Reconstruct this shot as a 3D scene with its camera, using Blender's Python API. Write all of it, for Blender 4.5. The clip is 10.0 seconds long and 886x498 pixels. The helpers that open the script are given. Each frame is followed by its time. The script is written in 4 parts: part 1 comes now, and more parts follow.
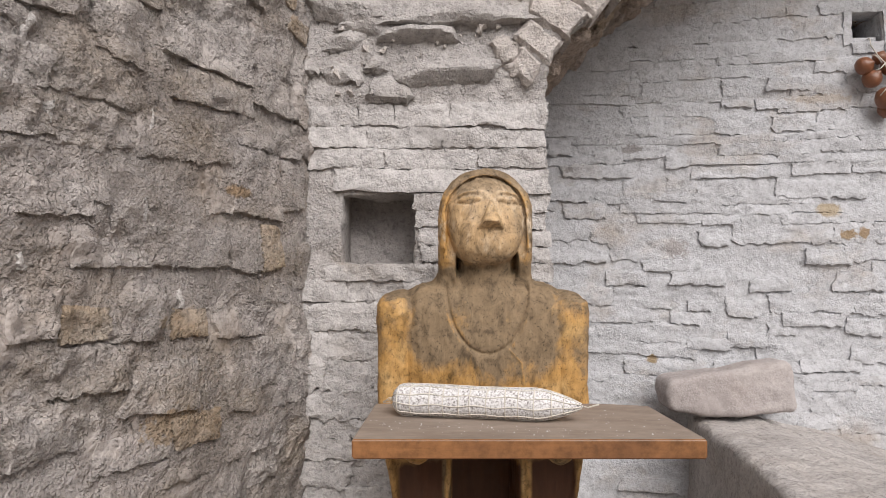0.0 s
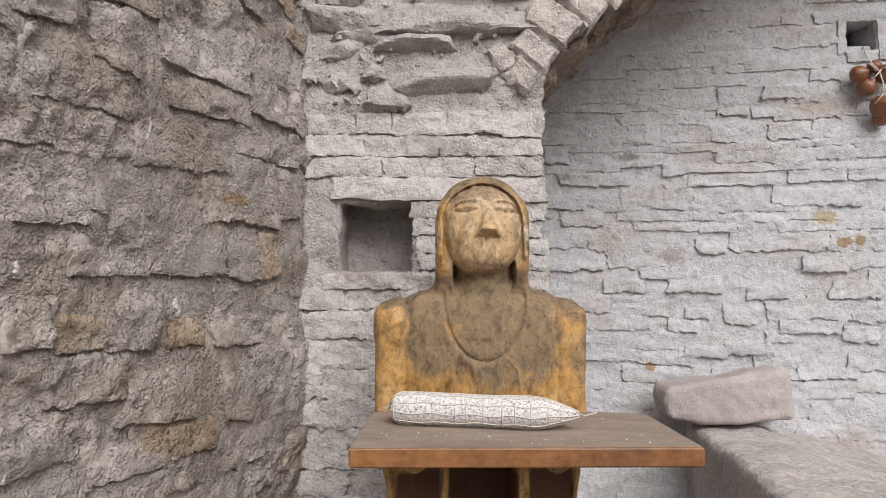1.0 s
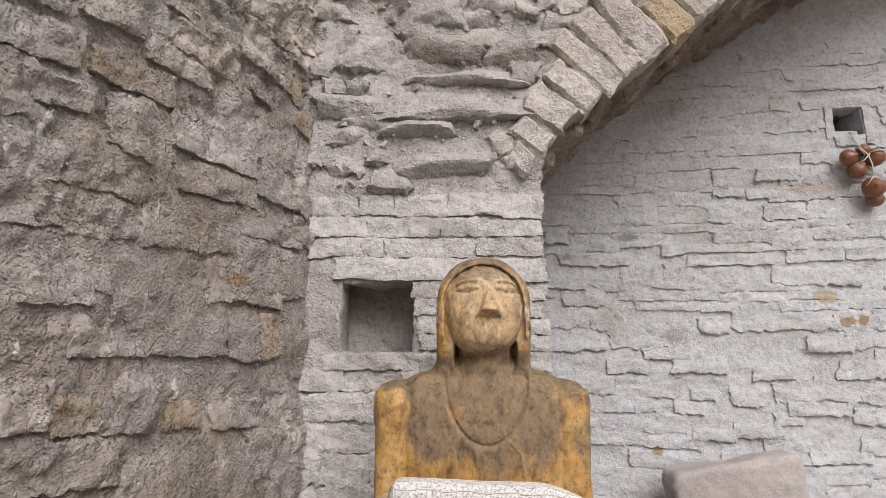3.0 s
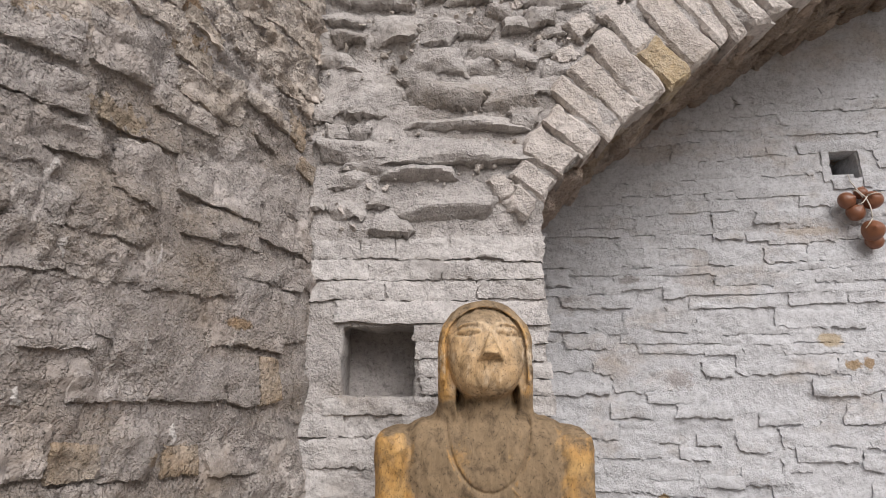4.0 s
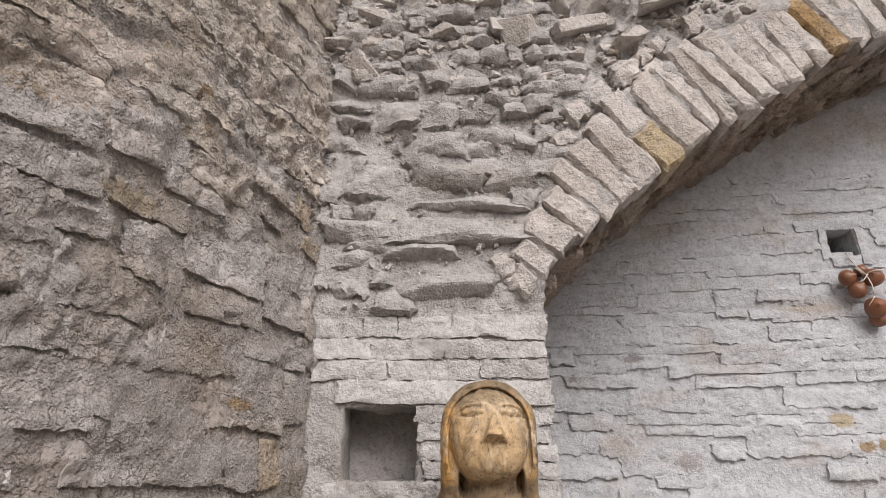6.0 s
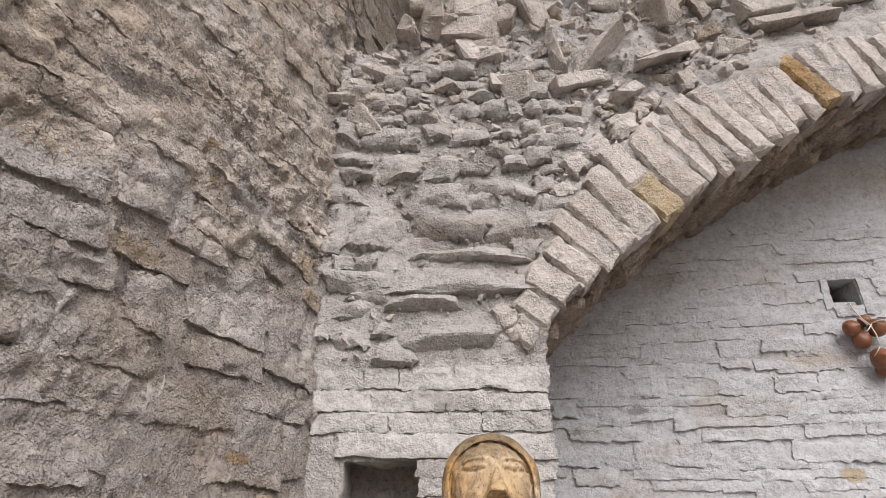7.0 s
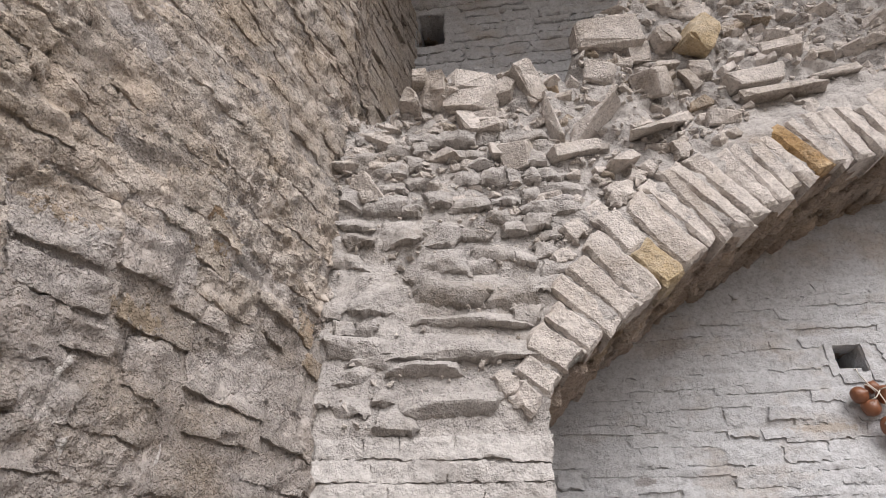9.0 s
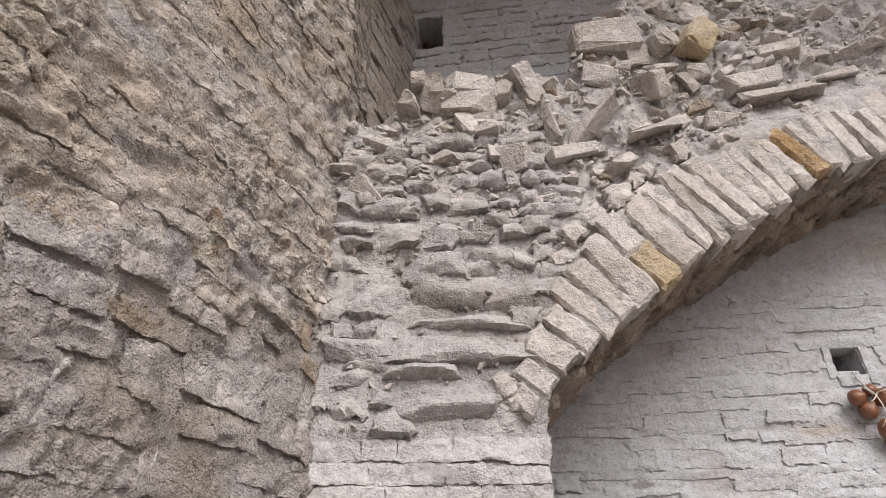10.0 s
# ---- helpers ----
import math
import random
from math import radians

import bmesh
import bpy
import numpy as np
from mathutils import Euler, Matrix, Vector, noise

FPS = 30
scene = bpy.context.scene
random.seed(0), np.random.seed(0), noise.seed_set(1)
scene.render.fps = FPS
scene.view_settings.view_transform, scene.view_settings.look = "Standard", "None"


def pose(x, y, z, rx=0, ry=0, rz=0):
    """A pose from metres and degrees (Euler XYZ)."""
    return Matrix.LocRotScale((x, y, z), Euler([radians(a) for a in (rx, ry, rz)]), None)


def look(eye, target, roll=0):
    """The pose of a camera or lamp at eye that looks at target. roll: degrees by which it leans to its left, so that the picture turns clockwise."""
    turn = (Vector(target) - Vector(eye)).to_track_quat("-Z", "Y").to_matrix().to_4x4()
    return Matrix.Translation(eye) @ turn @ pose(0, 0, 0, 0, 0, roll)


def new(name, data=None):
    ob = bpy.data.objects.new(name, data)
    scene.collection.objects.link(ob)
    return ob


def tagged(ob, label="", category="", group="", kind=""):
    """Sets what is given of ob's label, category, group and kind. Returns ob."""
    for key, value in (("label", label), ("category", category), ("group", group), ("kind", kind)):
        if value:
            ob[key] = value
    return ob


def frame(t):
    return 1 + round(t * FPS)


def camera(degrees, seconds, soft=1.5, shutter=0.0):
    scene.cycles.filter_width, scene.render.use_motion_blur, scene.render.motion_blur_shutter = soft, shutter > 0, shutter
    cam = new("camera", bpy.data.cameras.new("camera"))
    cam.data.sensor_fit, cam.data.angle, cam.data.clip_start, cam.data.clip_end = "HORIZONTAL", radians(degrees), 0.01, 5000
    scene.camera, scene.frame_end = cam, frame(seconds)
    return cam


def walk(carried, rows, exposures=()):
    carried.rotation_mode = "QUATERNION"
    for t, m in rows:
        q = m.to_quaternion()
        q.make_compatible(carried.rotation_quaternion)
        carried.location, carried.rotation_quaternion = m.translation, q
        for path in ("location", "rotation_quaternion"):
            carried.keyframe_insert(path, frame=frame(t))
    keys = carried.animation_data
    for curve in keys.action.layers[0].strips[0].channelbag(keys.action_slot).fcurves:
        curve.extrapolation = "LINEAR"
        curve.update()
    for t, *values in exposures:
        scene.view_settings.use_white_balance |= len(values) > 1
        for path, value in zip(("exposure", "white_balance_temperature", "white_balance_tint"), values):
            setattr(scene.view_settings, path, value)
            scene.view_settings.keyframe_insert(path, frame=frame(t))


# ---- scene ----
cam = camera(70.45, 10.0, soft=0.65)
PATH = [
    (0.0, pose(0.000, 0.000, 1.450, 90.70, 0.00, 0.00)),
    (0.5, pose(0.001, -0.000, 1.450, 90.90, 0.07, -0.03)),
    (1.0, pose(0.002, -0.001, 1.451, 91.40, 0.08, -0.19)),
    (1.5, pose(0.002, -0.005, 1.452, 93.46, 0.06, -0.27)),
    (2.0, pose(0.003, -0.008, 1.453, 95.16, 0.09, -0.19)),
    (2.5, pose(0.003, -0.010, 1.453, 96.73, 0.09, -0.11)),
    (4.0, pose(0.003, -0.016, 1.454, 102.49, 0.15, 0.09)),
    (4.5, pose(0.003, -0.020, 1.454, 104.01, 0.14, 0.15)),
    (5.0, pose(0.003, -0.022, 1.455, 105.52, 0.15, 0.24)),
    (5.5, pose(0.004, -0.026, 1.454, 107.31, 0.18, 0.29)),
    (7.0, pose(0.004, -0.036, 1.453, 114.12, 0.21, 0.49)),
    (7.5, pose(0.005, -0.039, 1.452, 115.82, 0.20, 0.53)),
    (8.0, pose(0.003, -0.042, 1.451, 117.59, 0.23, 0.54)),
    (8.5, pose(0.005, -0.046, 1.450, 118.90, 0.23, 0.64)),
    (9.0, pose(0.005, -0.046, 1.449, 120.08, 0.22, 0.64)),
    (9.5, pose(0.004, -0.046, 1.449, 120.22, 0.24, 0.46)),
    (10.0, pose(0.004, -0.045, 1.449, 120.29, 0.22, 0.42)),
]
walk(cam, PATH, exposures=[(0.0, 0.50), (5.0, 0.47), (7.0, 0.56), (10.0, 0.66)])

# ---- light: an open, overcast sky over a roofless ruin ----
SUN_EL, SUN_AZ = 43.0, 161.0
world = bpy.data.worlds.new("overcast_sky")
scene.world = world
world.use_nodes = True
wn = world.node_tree.nodes
sky = wn.new("ShaderNodeTexSky")
sky.sky_type, sky.sun_disc = "NISHITA", False
sky.sun_elevation, sky.sun_rotation = radians(SUN_EL), radians(SUN_AZ)
sky.air_density, sky.dust_density, sky.ozone_density = 1.0, 4.0, 1.0
veil = wn.new("ShaderNodeMixRGB")
veil.inputs[0].default_value = 0.72
veil.inputs[2].default_value = (7.6, 7.2, 7.3, 1)
world.node_tree.links.new(sky.outputs[0], veil.inputs[1])
world.node_tree.links.new(veil.outputs[0], wn["Background"].inputs[0])
wn["Background"].inputs[1].default_value = 0.115
sun_data = bpy.data.lights.new("sun", "SUN")
sun_data.energy, sun_data.angle, sun_data.color = 2.0, radians(42), (1.0, 0.965, 0.95)
sun = new("sun", sun_data)
az, el = radians(SUN_AZ), radians(SUN_EL)
sun_from = Vector((math.sin(az) * math.cos(el), math.cos(az) * math.cos(el), math.sin(el)))
sun.matrix_world = look(sun_from * 20, (0, 0, 0))


# ---- materials ----
class Net:
    """A small helper to wire a material."""

    def __init__(self, name):
        self.mat = bpy.data.materials.new(name)
        self.mat.use_nodes = True
        self.n, self.l = self.mat.node_tree.nodes, self.mat.node_tree.links
        self.bsdf = self.n["Principled BSDF"]
        self.pos = self.n.new("ShaderNodeNewGeometry").outputs["Position"]

    def put(self, socket, value):
        if isinstance(value, bpy.types.NodeSocket):
            self.l.new(value, socket)
        else:
            socket.default_value = value

    def scaled(self, vec, scale, shift=(0, 0, 0)):
        m = self.n.new("ShaderNodeMapping")
        self.put(m.inputs["Vector"], vec)
        m.inputs["Scale"].default_value = scale
        m.inputs["Location"].default_value = shift
        return m.outputs[0]

    def noise(self, scale, detail=6, rough=0.6, vec=None, warp=0.0):
        t = self.n.new("ShaderNodeTexNoise")
        self.put(t.inputs["Vector"], vec or self.pos)
        t.inputs["Scale"].default_value, t.inputs["Detail"].default_value = scale, detail
        t.inputs["Roughness"].default_value, t.inputs["Distortion"].default_value = rough, warp
        return t.outputs[0]

    def cells(self, scale, vec=None, feature="F1"):
        t = self.n.new("ShaderNodeTexVoronoi")
        t.feature = feature
        self.put(t.inputs["Vector"], vec or self.pos)
        t.inputs["Scale"].default_value = scale
        return t.outputs["Distance"]

    def ramp(self, value, *stops):
        r = self.n.new("ShaderNodeValToRGB")
        self.put(r.inputs[0], value)
        e = r.color_ramp.elements
        while len(e) < len(stops):
            e.new(0.5)
        for i, (at, c) in enumerate(stops):
            e[i].position = at
            e[i].color = (c, c, c, 1) if isinstance(c, (int, float)) else (*c, 1)
        return r.outputs[0]

    def mix(self, fac, a, b, mode="MIX"):
        m = self.n.new("ShaderNodeMixRGB")
        m.blend_type = mode
        for s, v in zip(m.inputs, (fac, a, b)):
            self.put(s, (*v, 1) if isinstance(v, tuple) and len(v) == 3 else v)
        return m.outputs[0]

    def math(self, op, a, b=0.0):
        m = self.n.new("ShaderNodeMath")
        m.operation = op
        self.put(m.inputs[0], a)
        self.put(m.inputs[1], b)
        return m.outputs[0]

    def random(self):
        return self.n.new("ShaderNodeObjectInfo").outputs["Random"]

    def bumps(self, *layers):
        """Layers of (height, distance in metres, strength), coarse first."""
        last = None
        for height, distance, strength in layers:
            b = self.n.new("ShaderNodeBump")
            b.inputs["Strength"].default_value, b.inputs["Distance"].default_value = strength, distance
            self.put(b.inputs["Height"], height)
            if last:
                self.l.new(last, b.inputs["Normal"])
            last = b.outputs[0]
        self.l.new(last, self.bsdf.inputs["Normal"])

    def done(self, colour, rough=0.9, spec=0.25):
        self.put(self.bsdf.inputs["Base Color"], colour)
        self.put(self.bsdf.inputs["Roughness"], rough)
        self.put(self.bsdf.inputs["Specular IOR Level"], spec)
        return self.mat


def masonry(name, stone, lime, cover, ochre, grain=1.0, vary=0.18, dirt=1.0, spots=(), heave=1.0):
    """Rubble stone under lime wash. cover: how much of it the wash hides; ochre: how much warm stain comes through."""
    k = Net(name)
    rnd = k.random()
    tint = k.ramp(rnd, (0.0, 1 - vary), (0.5, 1.0), (1.0, 1 + vary))
    body = k.mix(1.0, stone, tint, "MULTIPLY")
    mottled = k.mix(k.noise(5.5, 8, 0.65), body, tuple(c * 0.72 for c in stone))
    warm = k.ramp(k.noise(3.1, 5, 0.6, k.scaled(k.pos, (1, 1, 1.6), (3, 1, 7))), (0.47, 0.0), (0.66, ochre))
    mottled = k.mix(warm, mottled, (0.45, 0.35, 0.225))
    wash_at = k.math("ADD", k.noise(2.3, 9, 0.68, k.scaled(k.pos, (1, 1, 1.5))), k.math("MULTIPLY", rnd, 0.10))
    wash = k.ramp(wash_at, (0.62 - 0.35 * cover, 0.0), (0.80 - 0.35 * cover, 1.0))
    limed = k.mix(k.noise(14, 7, 0.7), lime, tuple(c * 0.80 for c in lime))
    col = k.mix(k.math("MULTIPLY", wash, min(1.0, 0.45 + cover * 0.6)), mottled, limed)
    patches = k.ramp(k.noise(24, 10, 0.72, warp=0.5), (0.36, 0.72), (0.50, 1.0), (0.64, 1.15))
    col = k.mix(dirt, col, patches, "MULTIPLY")
    crumbly = k.ramp(k.noise(5.5, 6, 0.7, k.scaled(k.pos, (1, 1, 1), (5, 2, 9))), (0.40, 0.22), (0.56, 1.0))
    warped = k.n.new("ShaderNodeVectorMath")
    warped.operation = "ADD"
    k.l.new(k.pos, warped.inputs[0])
    shift = k.n.new("ShaderNodeTexNoise")
    shift.inputs["Scale"].default_value = 70
    k.l.new(k.pos, shift.inputs["Vector"])
    small = k.n.new("ShaderNodeVectorMath")
    small.operation = "SCALE"
    small.inputs["Scale"].default_value = 0.0045
    k.l.new(shift.outputs["Color"], small.inputs[0])
    k.l.new(small.outputs[0], warped.inputs[1])
    crumbs = k.math("MULTIPLY", k.ramp(k.cells(95, warped.outputs[0]), (0.05, 1.0), (0.75, 0.0)), crumbly)
    col = k.mix(k.math("MULTIPLY", crumbs, 0.28), col, tuple(min(0.85, c * 1.12) for c in lime))
    grit = k.noise(62, 8, 0.66)
    pits = k.ramp(k.noise(95, 6, 0.62), (0.29, 0.42), (0.37, 1.0))
    col = k.mix(min(1.0, dirt * 1.3), col, pits, "MULTIPLY")
    col = k.mix(dirt, col, k.ramp(grit, (0.36, 0.60), (0.46, 0.97), (0.62, 1.10)), "MULTIPLY")
    # places where the wash has flaked off or is smudged
    for at, size, tone, ragged in spots:
        off = k.scaled(k.pos, (1 / size[0], 1, 1 / size[1]), (-at[0] / size[0], 0, -at[1] / size[1]))
        flat = k.n.new("ShaderNodeVectorMath")
        flat.operation = "MULTIPLY"
        k.l.new(off, flat.inputs[0])
        flat.inputs[1].default_value = (1, 0, 1)
        far = k.n.new("ShaderNodeVectorMath")
        far.operation = "LENGTH"
        k.l.new(flat.outputs[0], far.inputs[0])
        edge = k.math("ADD", far.outputs["Value"], k.math("MULTIPLY", k.math("SUBTRACT", k.noise(38, 6, 0.7), 0.5), ragged))
        here = k.ramp(edge, (0.70, 0.8), (1.0, 0.0))
        col = k.mix(here, col, k.mix(k.noise(60, 5, 0.7), tone, tuple(c * 0.7 for c in tone)))
    k.bumps(
        (k.noise(11, 10, 0.6), 0.05 * grain * heave, 1.0),
        (crumbs, 0.0065 * grain, 0.9),
        (k.math("MULTIPLY", grit, crumbly), 0.021 * grain, 1.0),
        (pits, 0.0015 * grain, 0.7),
        (k.math("MULTIPLY", k.noise(150, 2, 0.5), crumbly), 0.0150 * grain, 1.0),
    )
    return k.done(col, 0.93, 0.2)


M_LEFT = masonry("grey_rubble_and_mortar", (0.45, 0.397, 0.358), (0.61, 0.568, 0.546), 0.50, 0.28, 0.80, 0.10, 0.70, heave=0.42, spots=[
    ((-0.682, 2.47), (0.022, 0.050), (0.38, 0.25, 0.14), 4.5), ((-0.676, 2.35), (0.028, 0.050), (0.41, 0.30, 0.19), 4.5),
    ((-0.662, 1.04), (0.035, 0.045), (0.44, 0.33, 0.22), 3.5), ((-0.656, 1.285), (0.022, 0.035), (0.46, 0.36, 0.25), 1.6),
    ((-0.581, 1.635), (0.022, 0.020), (0.44, 0.30, 0.17), 1.8), ((-0.745, 2.075), (0.030, 0.035), (0.45, 0.36, 0.26), 4.0),
    ((-0.850, 2.235), (0.050, 0.045), (0.45, 0.35, 0.25), 4.5),
])
M_MORTAR = masonry("pale_lime_mortar", (0.60, 0.565, 0.54), (0.68, 0.645, 0.62), 0.7, 0.05, 0.5, 0.08, 0.5)
M_UPPER = masonry("brown_rubble_stone", (0.52, 0.438, 0.365), (0.68, 0.622, 0.578), 0.46, 0.38, 0.75, 0.16, 0.68, heave=0.5)
M_PIER = masonry("limed_pier_stone", (0.335, 0.303, 0.275), (0.495, 0.470, 0.456), 0.72, 0.16, 0.40, 0.16, 0.75, heave=0.7)
M_BACK = masonry("limewashed_wall", (0.49, 0.445, 0.41), (0.566, 0.574, 0.596), 0.80, 0.20, 0.21, 0.08, 0.6, spots=[
    ((0.976, 0.976), (0.026, 0.022), (0.34, 0.225, 0.085), 2.2), ((1.736, 1.660), (0.058, 0.036), (0.46, 0.36, 0.22), 1.2),
    ((1.805, 1.548), (0.045, 0.026), (0.36, 0.235, 0.10), 2.6), ((1.877, 1.557), (0.024, 0.034), (0.34, 0.215, 0.09), 2.2),
    ((0.885, 1.958), (0.060, 0.026), (0.30, 0.28, 0.27), 3.0), ((1.085, 1.490), (0.060, 0.045), (0.40, 0.37, 0.36), 3.0),
    ((1.700, 2.165), (0.16, 0.022), (0.48, 0.42, 0.36), 2.4), ((0.60, 1.86), (0.025, 0.016), (0.30, 0.28, 0.27), 3.0),
])
M_OCHRE = masonry("ochre_stone", (0.44, 0.335, 0.235), (0.58, 0.525, 0.47), 0.50, 0.6, 0.7, heave=0.6)
M_RUST = masonry("rust_stained_stone", (0.42, 0.27, 0.13), (0.58, 0.48, 0.36), 0.42, 0.6, 0.5)
M_WASH = masonry("whitewashed_pier_stone", (0.37, 0.338, 0.312), (0.545, 0.524, 0.513), 0.78, 0.14, 0.26, 0.12, 0.75, heave=0.5)
M_ARCH = masonry("arch_stone", (0.47, 0.415, 0.367), (0.64, 0.593, 0.562), 0.66, 0.16, 0.42, 0.18, 0.75, heave=0.8)
M_GOLD = masonry("golden_stone", (0.55, 0.43, 0.27), (0.62, 0.56, 0.47), 0.42, 0.5, 0.4, 0.1, 0.7)
M_SOFFIT = masonry("bare_arch_underside_stone", (0.52, 0.415, 0.34), (0.60, 0.53, 0.48), 0.35, 0.5, 1.0, 0.25, 0.8)
M_TUFF = masonry("rosy_slab_stone", (0.42, 0.375, 0.36), (0.51, 0.47, 0.455), 0.5, 0.1, 0.10, 0.1, 0.35)
M_BENCH = masonry("bench_plaster", (0.41, 0.375, 0.35), (0.515, 0.485, 0.467), 0.6, 0.2, 0.3, 0.1, 0.75)


def plain(name, colour, rough=0.6, spec=0.4, bump=0.0015, scale=60.0):
    k = Net(name)
    col = k.mix(k.noise(scale * 0.4, 6, 0.6), colour, tuple(c * 0.72 for c in colour))
    k.bumps((k.noise(scale, 6, 0.6), bump, 0.6))
    return k.done(col, rough, spec)


def carved_wood():
    k = Net("weathered_carved_wood")
    along = k.scaled(k.pos, (1, 1, 0.16))
    ring = k.noise(46, 6, 0.55, along, 1.2)
    fresh = k.mix(ring, (0.52, 0.31, 0.108), (0.34, 0.185, 0.060))
    fresh = k.mix(k.ramp(k.noise(9, 4, 0.5), (0.5, 0.0), (0.7, 0.6)), fresh, (0.66, 0.46, 0.22))
    grey = k.mix(k.noise(70, 6, 0.7, along), (0.275, 0.198, 0.118), (0.160, 0.113, 0.068))
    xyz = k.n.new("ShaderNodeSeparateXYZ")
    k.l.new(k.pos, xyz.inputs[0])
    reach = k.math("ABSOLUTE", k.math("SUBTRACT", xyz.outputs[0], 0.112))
    chest = k.ramp(k.math("MULTIPLY", reach, 3.0), (0.50, 0.16), (0.64, -0.0))
    low = k.ramp(k.math("SUBTRACT", xyz.outputs[2], 0.60), (0.52, 0.22), (0.60, 0.0))
    face = k.ramp(k.math("SUBTRACT", xyz.outputs[2], 1.0), (0.41, 0.0), (0.44, 0.20), (0.60, 0.20), (0.66, 0.05))
    edge = k.ramp(k.n.new("ShaderNodeNewGeometry").outputs["Pointiness"], (0.51, 0.0), (0.58, 0.18))
    at = k.noise(5.2, 7, 0.66, k.scaled(k.pos, (1, 1, 0.8), (0.4, 0, 2.1)), 0.4)
    at = k.math("SUBTRACT", k.math("SUBTRACT", k.math("SUBTRACT", k.math("ADD", at, chest), low), face), edge)
    up = k.n.new("ShaderNodeSeparateXYZ")
    k.l.new(k.n.new("ShaderNodeNewGeometry").outputs["Normal"], up.inputs[0])
    at = k.math("ADD", at, k.ramp(up.outputs[2], (0.6, 0.0), (0.9, 0.16)))
    worn = k.ramp(at, (0.43, 0.0), (0.55, 1.0))
    col = k.mix(worn, fresh, grey)
    pale = k.ramp(k.noise(17, 8, 0.7, k.scaled(k.pos, (1, 1, 0.7))), (0.52, 0.0), (0.64, 0.55))
    col = k.mix(k.math("MULTIPLY", pale, k.math("MULTIPLY", face, 8.0)), col, (0.62, 0.50, 0.36))
    bleached = k.math("MULTIPLY", k.ramp(face, (0.05, 0.0), (0.18, 0.55)), k.ramp(k.math("MULTIPLY", reach, 10.0), (0.88, 1.0), (1.0, 0.0)))
    col = k.mix(bleached, col, k.mix(k.noise(30, 7, 0.7), (0.60, 0.46, 0.30), (0.36, 0.26, 0.16)))
    pits = k.ramp(k.noise(150, 7, 0.75, k.scaled(k.pos, (1, 1, 0.8))), (0.36, 0.34), (0.45, 1.0))
    col = k.mix(1.0, col, pits, "MULTIPLY")
    k.bumps((k.noise(22, 5, 0.6, along), 0.006, 0.5), (ring, 0.002, 0.6), (k.noise(150, 4, 0.7, along), 0.0015, 0.6))
    col = k.mix(1.0, col, k.ramp(k.noise(31, 9, 0.75, k.scaled(k.pos, (1, 1, 0.7)), 0.6), (0.36, 0.48), (0.50, 1.0), (0.66, 1.25)), "MULTIPLY")
    # below the board: darker red wood, with the board's shade painted in
    red_wood_shade = k.ramp(k.math("ADD", xyz.outputs[2], k.math("MULTIPLY", k.noise(6, 4, 0.6), 0.12)), (0.98, 1.0), (1.0, 0.0))
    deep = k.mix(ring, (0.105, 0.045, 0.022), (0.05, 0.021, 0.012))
    col = k.mix(k.math("MULTIPLY", red_wood_shade, k.ramp(k.math("MULTIPLY", reach, 3.0), (0.25, 1.0), (0.27, 0.0), (0.33, 0.0), (0.35, 1.0), (0.66, 1.0), (0.70, 0.0))), col, deep)
    return k.done(col, k.ramp(worn, (0, 0.5), (1, 0.8)), 0.35)


def board_wood():
    k = Net("orange_board_wood")
    along = k.scaled(k.pos, (0.10, 1, 1))
    grain = k.noise(60, 6, 0.6, along, 0.8)
    col = k.mix(grain, (0.33, 0.155, 0.062), (0.19, 0.085, 0.035))
    col = k.mix(k.ramp(k.noise(7, 5, 0.6, k.scaled(k.pos, (0.5, 1, 1))), (0.44, 0.0), (0.64, 0.6)), col, (0.115, 0.055, 0.030))
    col = k.mix(1.0, col, k.ramp(k.noise(34, 8, 0.7), (0.36, 0.7), (0.5, 1.0), (0.64, 1.2)), "MULTIPLY")
    up = k.n.new("ShaderNodeSeparateXYZ")
    k.l.new(k.n.new("ShaderNodeNewGeometry").outputs["Normal"], up.inputs[0])
    dust_at = k.ramp(up.outputs[2], (0.55, 0.0), (0.95, 1.0))
    dust = k.mix(k.ramp(k.noise(19, 9, 0.7, k.scaled(k.pos, (0.4, 1, 1))), (0.36, 0.0), (0.64, 1.0)), (0.31, 0.262, 0.22), (0.21, 0.173, 0.142))
    col = k.mix(k.math("MULTIPLY", dust_at, 0.9), col, dust)
    k.bumps((grain, 0.0012, 0.5), (k.noise(180, 4, 0.6, along), 0.0006, 0.5))
    return k.done(col, k.ramp(dust_at, (0, 0.42), (1, 0.78)), 0.4)


def mould():
    k = Net("white_mould_casing")
    obj = k.n.new("ShaderNodeTexCoord").outputs["Object"]
    patch = k.noise(210, 8, 0.8, obj, 0.3)
    col = k.ramp(patch, (0.38, (0.11, 0.095, 0.09)), (0.45, (0.38, 0.36, 0.35)), (0.51, (0.72, 0.71, 0.71)))
    k.bumps((k.noise(60, 6, 0.7, obj), 0.003, 0.7), (k.noise(300, 3, 0.7, obj), 0.001, 0.7))
    return k.done(col, 0.95, 0.15)


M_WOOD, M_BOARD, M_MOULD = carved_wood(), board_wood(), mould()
M_STRING = plain("natural_string", (0.68, 0.64, 0.57), 0.9, 0.2, 0.0005, 400)
M_CRUMB = plain("white_mould_crumbs", (0.82, 0.81, 0.80), 0.95, 0.1)
M_ONION = plain("dried_gourd_rind", (0.235, 0.095, 0.048), 0.36, 0.5, 0.004, 45)
M_EARTH = plain("pale_trodden_earth", (0.32, 0.275, 0.225), 0.95, 0.15, 0.02, 14)
